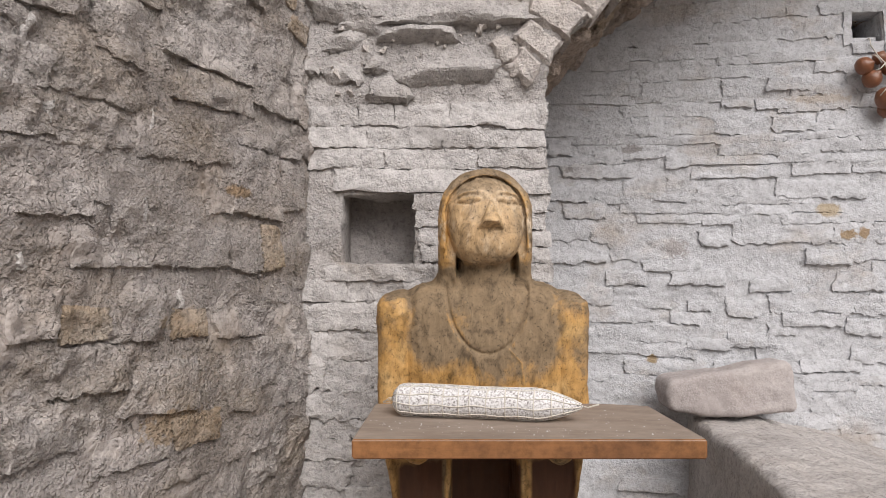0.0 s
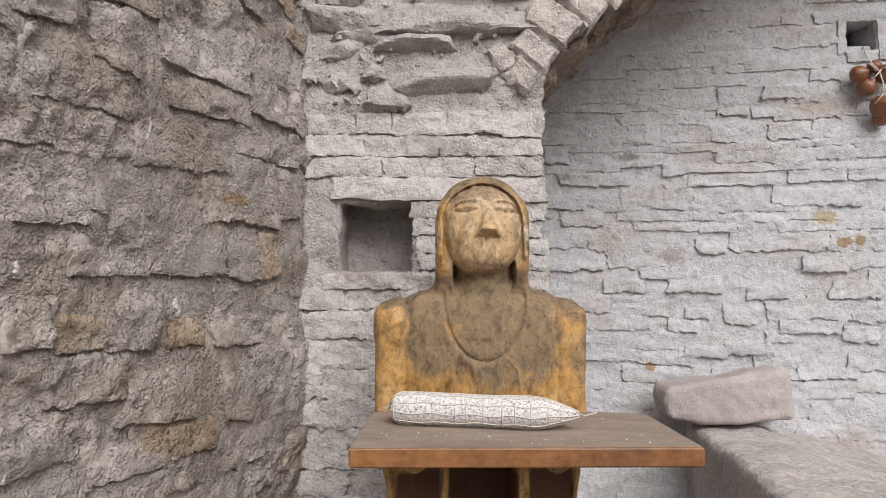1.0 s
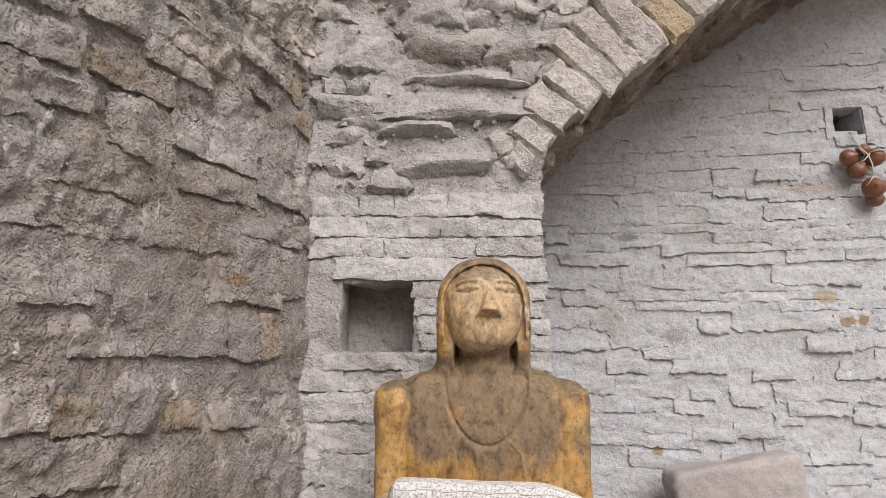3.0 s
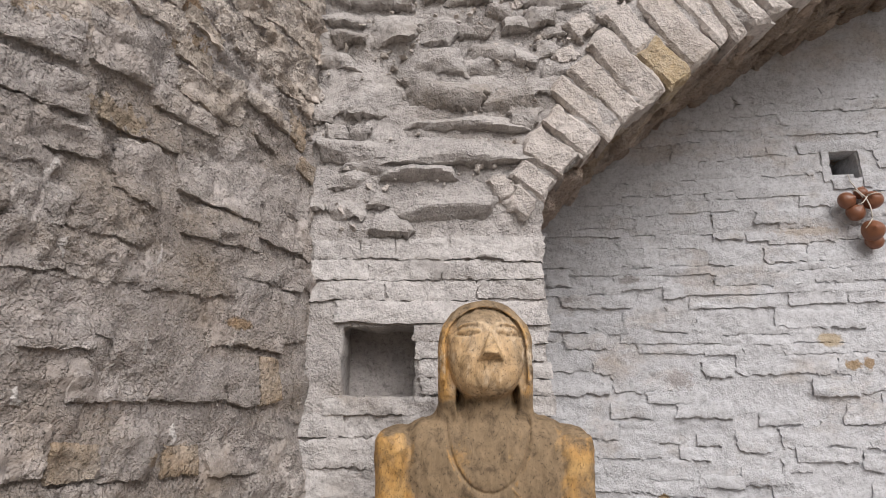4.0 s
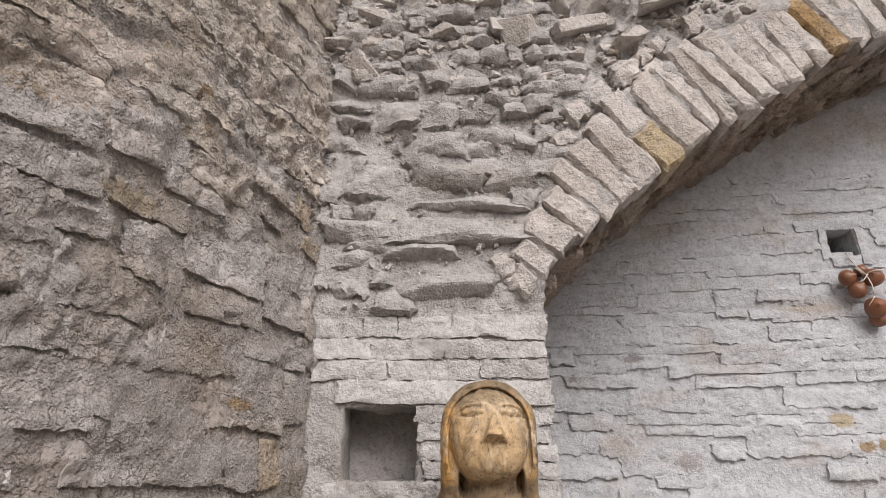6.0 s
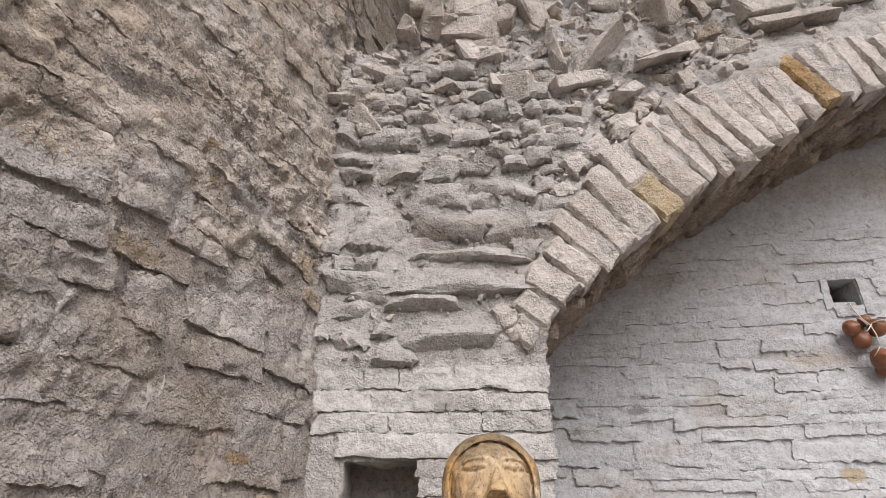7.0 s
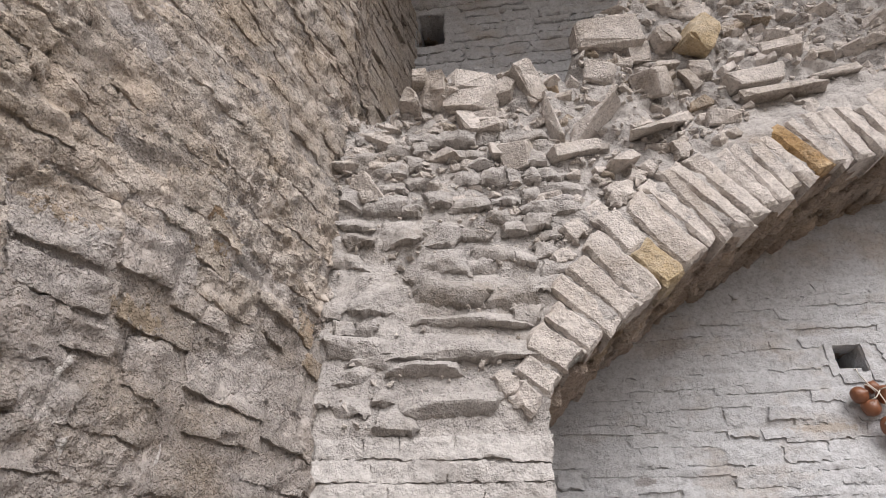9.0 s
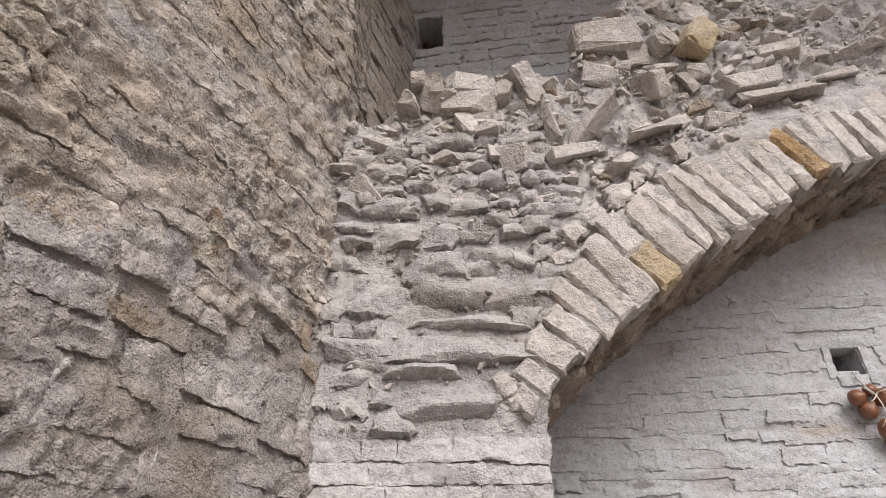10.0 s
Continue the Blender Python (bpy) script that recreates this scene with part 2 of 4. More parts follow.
M_FAR = plain("courtyard_stone", (0.36, 0.33, 0.29), 0.95, 0.15, 0.03, 9)


# ---- making meshes ----
def lattice(ix, iy, iz, seed):
    h = (ix * 374761393 + iy * 668265263 + iz * 2147483647 + seed * 974711) & 0xFFFFFFFF
    h = ((h ^ (h >> 13)) * 1274126177) & 0xFFFFFFFF
    return ((h ^ (h >> 16)) & 0xFFFF) / 32767.5 - 1.0


def value_noise(x, y, z, seed=0):
    x, y, z = np.broadcast_arrays(x, y, z)
    i, j, k = (np.floor(a).astype(np.int64) for a in (x, y, z))
    u, v, w = x - i, y - j, z - k
    u, v, w = (a * a * (3 - 2 * a) for a in (u, v, w))
    out = 0.0
    for a in (0, 1):
        for b in (0, 1):
            for c in (0, 1):
                out = out + lattice(i + a, j + b, k + c, seed) * (u if a else 1 - u) * (v if b else 1 - v) * (w if c else 1 - w)
    return out


def fbm(x, y, z=0.0, octaves=4, seed=0, gain=0.5):
    out, amp = 0.0, 1.0
    for o in range(octaves):
        out = out + amp * value_noise(x * 2.0**o, y * 2.0**o, np.asarray(z) * 2.0**o, seed + o * 17)
        amp *= gain
    return out


def mesh_object(name, verts, faces, material, parent=None, m=None, smooth=True):
    me = bpy.data.meshes.new(name)
    me.from_pydata(np.asarray(verts).tolist(), [], [list(map(int, f)) for f in faces])
    me.materials.append(material)
    if smooth:
        me.polygons.foreach_set("use_smooth", np.ones(len(me.polygons), bool))
    me.update()
    ob = new(name, me)
    if parent:
        ob.parent = parent
    if m is not None:
        ob.matrix_basis = m
    return ob


def from_bmesh(name, bm, material, parent=None, m=None, smooth=True):
    bmesh.ops.recalc_face_normals(bm, faces=bm.faces)
    me = bpy.data.meshes.new(name)
    bm.to_mesh(me)
    bm.free()
    me.materials.append(material)
    if smooth:
        me.polygons.foreach_set("use_smooth", np.ones(len(me.polygons), bool))
    ob = new(name, me)
    if parent:
        ob.parent = parent
    if m is not None:
        ob.matrix_basis = m
    return ob


def part(name, bm, material, parent, label="", smooth=True):
    return tagged(from_bmesh(name, bm, material, parent, None, smooth), label)


def panel(name, u0, u1, z0, z1, step, inside, relief, depth, material, m=None):
    """A thick wall: its face lies on local y = -relief(u, z), its back on y = depth; cells outside inside(u, z) are left open."""
    us, zs = np.arange(u0, u1 + step / 2, step), np.arange(z0, z1 + step / 2, step)
    U, Z = np.meshgrid(us, zs)
    nu, nz = len(us), len(zs)
    wob = step * 0.45
    UU = U + wob * value_noise(U / step * 0.7, Z / step * 0.7, 5.0)
    ZZ = Z + wob * value_noise(U / step * 0.7, Z / step * 0.7, 9.0)
    front = np.stack([UU, -relief(UU, ZZ), ZZ], -1).reshape(-1, 3)
    keep = inside((U[:-1, :-1] + U[1:, 1:]) / 2, (Z[:-1, :-1] + Z[1:, 1:]) / 2)
    idx = np.arange(nu * nz).reshape(nz, nu)
    quads = np.stack([idx[:-1, :-1], idx[:-1, 1:], idx[1:, 1:], idx[1:, :-1]], -1)[keep]
    rings = 12
    sides = []
    pad = np.pad(keep, 1)
    for a, b, dz, du in ((idx[:-1, :-1], idx[:-1, 1:], -1, 0), (idx[1:, 1:], idx[1:, :-1], 1, 0), (idx[:-1, 1:], idx[1:, 1:], 0, 1), (idx[1:, :-1], idx[:-1, :-1], 0, -1)):
        out = keep & ~pad[1 + dz : pad.shape[0] - 1 + dz, 1 + du : pad.shape[1] - 1 + du]
        sides += list(zip(a[out], b[out]))
    rim = sorted({i for e in sides for i in e})
    where = {v: i for i, v in enumerate(rim)}
    verts, faces = [front], list(quads)
    base, edge = len(front), front[rim]
    last = {v: v for v in rim}
    for r in range(1, rings + 1):
        ring = edge.copy()
        f = (r / rings) ** 1.3
        ring[:, 1] = edge[:, 1] * (1 - f) + depth * f
        if r < rings:
            ring[:, 0] += 0.014 * value_noise(ring[:, 0] * 9, ring[:, 1] * 11, ring[:, 2] * 9, 3)
            ring[:, 2] += 0.014 * value_noise(ring[:, 0] * 9, ring[:, 1] * 11, ring[:, 2] * 9, 4)
        verts.append(ring)
        now = {v: base + where[v] for v in rim}
        faces += [(last[b], last[a], now[a], now[b]) for a, b in sides]
        base, last = base + len(ring), now
    V = np.concatenate(verts)
    used = np.unique(np.concatenate([np.asarray(f).ravel() for f in faces]))
    remap = np.full(len(V), -1)
    remap[used] = np.arange(len(used))
    return mesh_object(name, V[used], [remap[np.asarray(f)] for f in faces], material, None, m)


def stone(parent, material, rng, u, z, w, h, proud, y=0.0, spin=0.0, depth=0.06, cell=0.013, rough=0.004, name="stone", ragged=0.05, lean=0.0, skew=0.10, m=None, facets=3, edge=14.0, bite=1.0, bury=0.0, flank=0.4, swell=None):
    """One stone of a wall, its broken face proud of local y = y. lean > 0: its foot stands out further than its head.
    bury: how deep its head dips under the mortar; flank: the share of that at its sides. swell(u, z): the wall's own
    waves, which run on from stone to stone."""
    nx, ny = (int(min(24, max(5, round(d / cell) + 1))) for d in (w, h))
    A, B = np.meshgrid(np.linspace(-1, 1, nx), np.linspace(-1, 1, ny))
    s = int(rng.integers(1 << 16))
    k = rng.uniform(-skew, skew, 4)
    X = A * w / 2 * (1 + k[0] * B) + k[1] * h * B / 2 + ragged * min(w, h) * fbm(A * 1.7 * w / h, B * 1.9, 1.5, 4, s, 0.62) * np.abs(A) ** 5
    Z = B * h / 2 * (1 + k[2] * A) + k[3] * h * A / 2 * 0.5 + ragged * min(w, h) * fbm(A * 1.5 * w / h, B * 1.4, 8.5, 4, s, 0.62) * np.abs(B) ** 5
    rim = np.maximum(np.abs(A), np.abs(B))
    face = np.ones_like(A)
    for _ in range(facets):
        t = rng.uniform(0, 6.283)
        face = np.minimum(face, rng.uniform(0.9, 1.5) + bite * rng.uniform(0.25, 0.9) * (math.cos(t) * A + math.sin(t) * B))
    out = proud * face * (1 - 0.5 * rim**edge) - lean * B
    out = out + rough * fbm(u * 7 + X * 20, z * 7 + Z * 20, s % 97, 4, 5, 0.6)
    if bury:
        soft = 0.25 * value_noise(A * 2.1 * w / h + 3, B * 2.1, 4.5, s)
        out = out - bury * np.clip(np.maximum(flank * np.abs(A) ** 9, np.where(B > 0, np.abs(B) ** 5, 0)) + soft * rim**2, 0, 1.2)
    if swell:
        out = out + swell(u + X, z + Z)
    front = np.stack([X, -out, Z], -1).reshape(-1, 3)
    idx = np.arange(nx * ny).reshape(ny, nx)
    faces = np.stack([idx[:-1, :-1], idx[:-1, 1:], idx[1:, 1:], idx[1:, :-1]], -1).reshape(-1, 4).tolist()
    ring = [*idx[0, :-1], *idx[:-1, -1], *idx[-1, :0:-1], *idx[:0:-1, 0]]
    back = front[ring] * (0.96, 0, 0.96) + (0, depth, 0)
    n = nx * ny
    for i in range(len(ring)):
        j = (i + 1) % len(ring)
        faces.append([ring[j], ring[i], n + i, n + j])
    faces.append([n + i for i in range(len(ring))])
    ob = mesh_object(name, np.concatenate([front, back]), faces, material, parent, pose(u, y, z, 0, spin, 0) if m is None else m, True)
    ob.data.set_sharp_from_angle(angle=radians(30))
    return ob


def laid(parent, material, rng, u, z, w, h, swell, step, lean=(0.0, 0.004), open_joint=0.25, y=0.0, proud=(0.002, 0.007), **more):
    """A stone flush with its neighbours but for a small step; most joints are filled, some are open cracks."""
    h *= 0.93 if rng.random() < open_joint else 1.05
    w *= 0.975 if rng.random() < open_joint else 1.04
    look_of = dict(rough=0.0025, facets=2, bite=0.5, ragged=0.14, skew=0.10, edge=40, cell=0.010, spin=rng.normal(0, 1.5))
    look_of.update(more)
    return stone(parent, material, rng, u, z, w, h, rng.uniform(*proud), lean=rng.uniform(*lean), y=y - rng.normal(0, step), swell=swell, **look_of)


def joined(name, obs, material, parent):
    """One mesh out of many stones that are too far off to be told apart."""
    V, F, base = [], [], 0
    for ob in obs:
        me, m = ob.data, ob.matrix_basis
        V += [tuple(m @ v.co) for v in me.vertices]
        F += [[base + i for i in p.vertices] for p in me.polygons]
        base += len(me.vertices)
        bpy.data.objects.remove(ob)
        bpy.data.meshes.remove(me)
    ob = mesh_object(name, V, F, material, parent)
    ob.data.set_sharp_from_angle(angle=radians(42))
    return tagged(ob, kind="stuff")


def chunk(parent, material, rng, x, y, z, size, turn, name="stone", points=16):
    """A broken stone: the hull of points strewn in a squarish box."""
    bm = bmesh.new()
    for _ in range(points):
        p = rng.uniform(-1, 1, 3)
        p = np.sign(p) * np.abs(p) ** 0.45 * np.array(size) / 2
        bm.verts.new(p)
    bmesh.ops.convex_hull(bm, input=bm.verts)
    for v in [v for v in bm.verts if not v.link_faces]:
        bm.verts.remove(v)
    bmesh.ops.remove_doubles(bm, verts=bm.verts[:], dist=min(size) * 0.16)
    bmesh.ops.dissolve_limit(bm, angle_limit=radians(14), verts=bm.verts[:], edges=bm.edges[:])
    bmesh.ops.bevel(bm, geom=bm.edges[:], offset=min(size) * 0.05, segments=1, affect="EDGES", clamp_overlap=True)
    for v in bm.verts:
        v.co += Vector(rng.normal(0, min(size) * 0.02, 3))
    return from_bmesh(name, bm, material, parent, pose(x, y, z, *turn), False)


def courses(rng, u0, u1, z0, z1, heights, widths, wave=0.0):
    """Rows of stones: the middle, width and height of each."""
    z = z0
    while z < z1:
        h = rng.uniform(*heights)
        u = u0 - rng.uniform(0, widths[1])
        while u < u1:
            w = rng.uniform(*widths) * (0.7 + 0.6 * rng.random())
            dip = wave * math.sin(u * 2.3 + z * 1.7)
            yield u + w / 2, z + h / 2 + dip, w, h
            u += w
        z += h


# ---- the plan ----
PIER_Y = 2.15
ARCH_X, ARCH_Z, ARCH_R = 3.745, -1.037, 4.625
PIER_L, PIER_R = -0.50, 0.355
NICHE = (-0.343, -0.100, 1.428, 1.668)
AT_PIER = pose(0, PIER_Y, 0)
AT_BACK = pose(0.45, 3.0, 0, 0, 0, -8)
AT_LEFT = pose(-0.47, 2.15, 0, 0, 0, 71)


def arch_r(u, z):
    return np.hypot(np.asarray(u) - ARCH_X, np.asarray(z) - ARCH_Z)


def wall_top(u):
    """The broken crest of the pier and of the wall over the arch."""
    return np.interp(u, [-0.5, -0.25, -0.14, 0.15, 0.42, 0.60, 0.66, 0.75, 0.9, 1.3], [3.42, 3.5, 3.66, 3.73, 3.75, 3.70, 3.95, 4.08, 4.22, 4.9]) + 0.03 * value_noise(np.asarray(u) * 14, 0.5, 0.5, 7)


def pier_inside(u, z):
    body = (u < PIER_R + 0.012 * value_noise(z * 9, 0.3, 0.2)) | (arch_r(u, z) > ARCH_R + 0.015)
    niche = (u > NICHE[0]) & (u < NICHE[1]) & (z > NICHE[2]) & (z < NICHE[3])
    return body & ~niche & (z < wall_top(u))


def pier_relief(u, z):
    wild = np.clip((z - 2.0) / 0.9, 0, 1)
    r = 0.007 * (1 - wild) + 0.010 * fbm(u * 7, z * 9, 0, 4, 11) + 0.004 * fbm(u * 45, z * 45, 0, 3, 12)
    r = r + wild * (0.020 * fbm(u * 6, z * 8, 2, 4, 13) - 0.012)
    crest = np.clip((z - 2.95) / 0.8, 0, 1) * np.clip((arch_r(u, z) - ARCH_R - 0.36) / 0.1, 0, 1)
    r = r + 0.024 * np.clip((ARCH_R + np.interp(z, [2.0, 2.4, 2.9], [0.04, 0.18, 0.36]) - arch_r(u, z)) / 0.05, 0, 1) * np.clip((z - 2.0) / 0.2, 0, 1)
    return r + crest * (0.045 * fbm(u * 5, z * 6, 4, 4, 14) - 0.045 + 0.014 * fbm(u * 24, z * 28, 6, 3, 15, 0.7))


rng = np.random.default_rng(4)
pier = panel("wall_arch", -0.52, 2.9, 0.0, 4.9, 0.0125, pier_inside, lambda u, z: pier_relief(u, z) - 0.008, 0.86, M_PIER, AT_PIER)
tagged(pier, "whitewashed rubble pier and broken arch with a small square niche", "wall", kind="structure")


def back_relief(u, z):
    return 0.009 * fbm(u * 3.0, z * 6, 0, 4, 21) + 0.003 * fbm(u * 10, z * 34, 0, 3, 22) + 0.0015 * fbm(u * 60, z * 60, 0, 2, 23)


HOLE = (1.402, 1.530, 2.412, 2.545)
FAR_HOLE = (-0.66, -0.46, 4.93, 5.25)


def back_inside(u, z):
    out = np.ones_like(u, bool)
    for a, b, c, d in (HOLE, FAR_HOLE):
        out &= ~((u > a) & (u < b) & (z > c) & (z < d))
    return out


back = panel("wall_back", -1.0, 2.6, 0.0, 6.4, 0.0125, back_inside, lambda u, z: back_relief(u, z) - 0.007, 0.45, M_BACK, AT_BACK)
tagged(back, "whitewashed thin-coursed stone wall with square putlog holes", "wall", kind="structure")


def left_relief(u, z):
    lumps = np.clip(fbm(u * 2.1, z * 2.6, 3, 3, 35), -0.2, 0.7)
    high = np.clip((z - 2.05) / 0.2, 0, 1)
    r = 0.004 + 0.013 * fbm(u * 3.2, z * 4.5, 0, 4, 31) + (0.004 + 0.009 * lumps + 0.004 * high) * fbm(u * 19, z * 21, 0, 4, 32, 0.62)
    return r + high * 0.006 * fbm(u * 9, z * 30, 5, 3, 33) - 0.22 * np.maximum(u, 0)


left = panel("wall_left", -2.9, 1.15, 0.0, 6.0, 0.0100, lambda u, z: ~((np.abs(u + 0.045) < 0.022 + 0.01 * np.sin(z * 60)) & (np.abs(z - 2.345) < 0.045)), lambda u, z: left_relief(u, z) - 0.003, 0.5, M_LEFT, AT_LEFT)
tagged(left, "rough grey-brown rubble wall smeared with mortar", "wall", kind="structure")

# ---- the recesses' linings ----
def recess(name, parent, u0, u1, z0, z1, y0, deep, material):
    """The five inner sides of a square recess in a wall, uneven, open to the front."""
    n = 12
    V, F = [], []

    def sheet(p, q, r):
        base = len(V)
        for j in range(n + 1):
            for i in range(n + 1):
                V.append(Vector(p) + (Vector(q) - Vector(p)) * (i / n) + (Vector(r) - Vector(p)) * (j / n))
        for j in range(n):
            for i in range(n):
                k = base + j * (n + 1) + i
                F.append((k, k + 1, k + n + 2, k + n + 1))

    y1 = y0 + deep
    sheet((u0, y1, z0), (u1, y1, z0), (u0, y1, z1))
    sheet((u0, y0, z0), (u0, y1, z0), (u0, y0, z1))
    sheet((u1, y1, z0), (u1, y0, z0), (u1, y1, z1))
    sheet((u0, y0, z0), (u1, y0, z0), (u0, y1, z0))
    sheet((u0, y1, z1), (u1, y1, z1), (u0, y0, z1))
    P = np.array([tuple(v) for v in V])
    for a in range(3):
        P[:, a] += 0.006 * fbm(P[:, 0] * 14, P[:, 1] * 14, P[:, 2] * 14, 3, 60 + a)
    return mesh_object(name, P, F, material, parent)


recess("niche_lining", pier, NICHE[0] - 0.012, NICHE[1] + 0.025, NICHE[2] - 0.012, NICHE[3] + 0.012, 0.004, 0.21, M_PIER)
recess("hole_lining", back, HOLE[0] - 0.01, HOLE[1] + 0.01, HOLE[2] - 0.01, HOLE[3] + 0.01, 0.012, 0.40, M_SOFFIT)
recess("hole_lining", back, FAR_HOLE[0] - 0.01, FAR_HOLE[1] + 0.01, FAR_HOLE[2] - 0.01, FAR_HOLE[3] + 0.01, 0.012, 0.40, M_SOFFIT)

# ---- stones of the walls ----
# the lower face: large squarish stones half drowned in mortar (middle, size, turn)
LEFT_LOW = [
    (-0.478, 1.900, 0.29, 0.09, -2), (-0.291, 1.673, 0.23, 0.20, 0), (-0.102, 1.677, 0.13, 0.15, -1), (-0.338, 1.480, 0.14, 0.145, -2),
    (-0.578, 1.476, 0.31, 0.11, 0), (-0.820, 1.458, 0.18, 0.06, 0), (-0.725, 1.311, 0.14, 0.105, 4),
    (-0.356, 1.263, 0.24, 0.094, 4), (-0.358, 1.075, 0.14, 0.13, 6), (-0.661, 1.138, 0.22, 0.117, 6), (-1.000, 1.340, 0.11, 0.10, 3),
    (-0.956, 1.565, 0.15, 0.06, -4), (-0.865, 1.212, 0.17, 0.10, 4), (-0.753, 1.009, 0.21, 0.07, 4), (-0.308, 0.925, 0.21, 0.09, 3), (-0.970, 1.100, 0.13, 0.10, -1),
]
# the ledge over it, and the broken stones above that
LEFT_LEDGE = [
    (-1.068, 2.065, 0.26, 0.08, -7), (-0.794, 2.080, 0.25, 0.07, -2), (-1.109, 2.170, 0.26, 0.09, -9), (-0.877, 2.204, 0.18, 0.07, -7),
    (-0.498, 1.995, 0.33, 0.10, 1), (-0.170, 1.950, 0.30, 0.11, 6), (-0.308, 2.239, 0.14, 0.06, 8),
    (-0.232, 1.810, 0.32, 0.08, 3), (-0.650, 2.175, 0.23, 0.06, 1), (-0.971, 1.975, 0.13, 0.07, -5),
]
LEFT_OCHRE = [
    (-0.211, 1.478, 0.10, 0.135, -1), (-0.878, 1.308, 0.12, 0.07, 4), (-0.566, 1.280, 0.12, 0.077, 5), (-0.550, 1.009, 0.19, 0.075, 3),
    (-0.639, 2.332, 0.14, 0.055, 4), (-0.621, 2.431, 0.14, 0.06, 10), (-0.126, 2.329, 0.09, 0.12, 20), (-0.067, 2.207, 0.11, 0.06, 10),
]
SMEARS = [(-1.012, 1.885, 0.060), (-0.965, 1.740, 0.035), (-0.731, 1.150, 0.052), (-0.726, 1.560, 0.055), (-0.600, 1.345, 0.045), (-0.700, 1.775, 0.050), (-1.020, 1.440, 0.030), (-0.678, 1.300, 0.050)]
LEFT_SET = LEFT_LOW + LEFT_LEDGE + LEFT_OCHRE
for row, mat, out in ((LEFT_LOW, M_LEFT, 0.004), (LEFT_LEDGE, M_LEFT, 0.007), (LEFT_OCHRE, M_OCHRE, 0.003)):
    for u, z, w, h, turn in row:
        laid(left, mat, rng, u, z, w, h, left_relief, 0.002, (0.001, 0.006), 0.3, -out, spin=turn, ragged=0.07, cell=0.009)
# trowel smears of pale mortar (place, length)
for u, z, h in SMEARS:
    stone(left, M_MORTAR, rng, u, z, 0.014, h, 0.005, swell=left_relief, spin=rng.normal(0, 4), rough=0.002, ragged=0.3, skew=0.3, edge=8, cell=0.006, depth=0.03, name="mortar_smear")
far_stones = []
for low, high, hs, ws, step in ((0.75, 2.2, (0.075, 0.15), (0.11, 0.24), 0.0032), (2.2, 5.2, (0.045, 0.095), (0.10, 0.26), 0.0042)):
    for u, z, w, h in courses(rng, -1.75, 0.95, low, high, hs, ws, 0.012):
        if u > 0.02 and z < 3.3 or u < -1.25 and z > 3.2 or abs(u + 0.045) < w / 2 and abs(z - 2.345) < h / 2 + 0.03:
            continue
        if rng.random() < 0.06 or any(abs(u - a) < (w + c) * 0.38 and abs(z - b) < (h + d) * 0.38 for a, b, c, d, _ in LEFT_SET):
            continue
        mat = M_LEFT if z < 2.2 else M_UPPER
        ob = laid(left, mat, rng, u, z + rng.normal(0, 0.008), w, h, left_relief, step, (-0.003, 0.0035), 0.12, spin=rng.normal(0, 3), ragged=0.09, skew=0.20, facets=3, rough=0.004)
        if z > 3.0 or u < -1.3:
            far_stones.append(ob)
joined("upper_stones", far_stones, M_UPPER, left)
# the back wall: thin courses drowned in wash, with a foot that throws a line of shade here and there (middle, foot, width)
BACK_FEET = [
    (0.170, 1.422, 0.289), (0.411, 1.317, 0.167), (0.620, 1.383, 0.252), (0.682, 1.139, 0.125), (0.781, 1.024, 0.173), (0.965, 1.039, 0.195), (1.052, 1.295, 0.169), (1.269, 1.719, 0.355),
    (0.733, 1.321, 0.224), (0.288, 1.823, 0.313), (0.895, 1.814, 0.344), (0.911, 2.140, 0.123), (1.057, 2.125, 0.121), (0.899, 2.186, 0.098), (1.153, 2.019, 0.168), (1.130, 2.209, 0.169),
    (1.099, 1.096, 0.120), (1.230, 1.139, 0.237), (1.420, 1.301, 0.186), (1.442, 1.103, 0.139), (0.106, 1.931, 0.106), (0.131, 1.714, 0.211), (0.223, 1.633, 0.183), (1.292, 1.417, 0.165),
    (0.530, 0.903, 0.228), (0.745, 1.201, 0.099), (0.329, 1.889, 0.130), (0.642, 1.864, 0.088), (0.809, 1.502, 0.124), (1.300, 0.936, 0.235), (0.515, 0.359, 0.254), (0.930, 1.178, 0.122),
]
for u, z, w in BACK_FEET:
    h = rng.uniform(0.045, 0.080)
    laid(back, M_BACK, rng, u, z + h / 2, w * 1.05, h, back_relief, 0.001, (0.002, 0.005), 0.0, -0.002, ragged=0.12, cell=0.009)
for u, z, w, h in courses(rng, -0.1, 2.45, 0.55, 2.85, (0.035, 0.095), (0.10, 0.36), 0.012):
    near_hole = HOLE[0] - w / 2 - 0.01 < u < HOLE[1] + w / 2 + 0.01 and HOLE[2] - h / 2 - 0.03 < z < HOLE[3] + h / 2 + 0.03
    near_foot = any(abs(u - a) < (w + c) * 0.42 and abs(z - b - 0.03) < h * 0.5 + 0.02 for a, b, c in BACK_FEET)
    if not near_hole and not near_foot and rng.random() < 0.93:
        laid(back, M_BACK, rng, u, z + rng.normal(0, 0.004), w, h, back_relief, 0.0010, (-0.001, 0.002), 0.12, proud=(0.001, 0.003), ragged=0.12, skew=0.12)
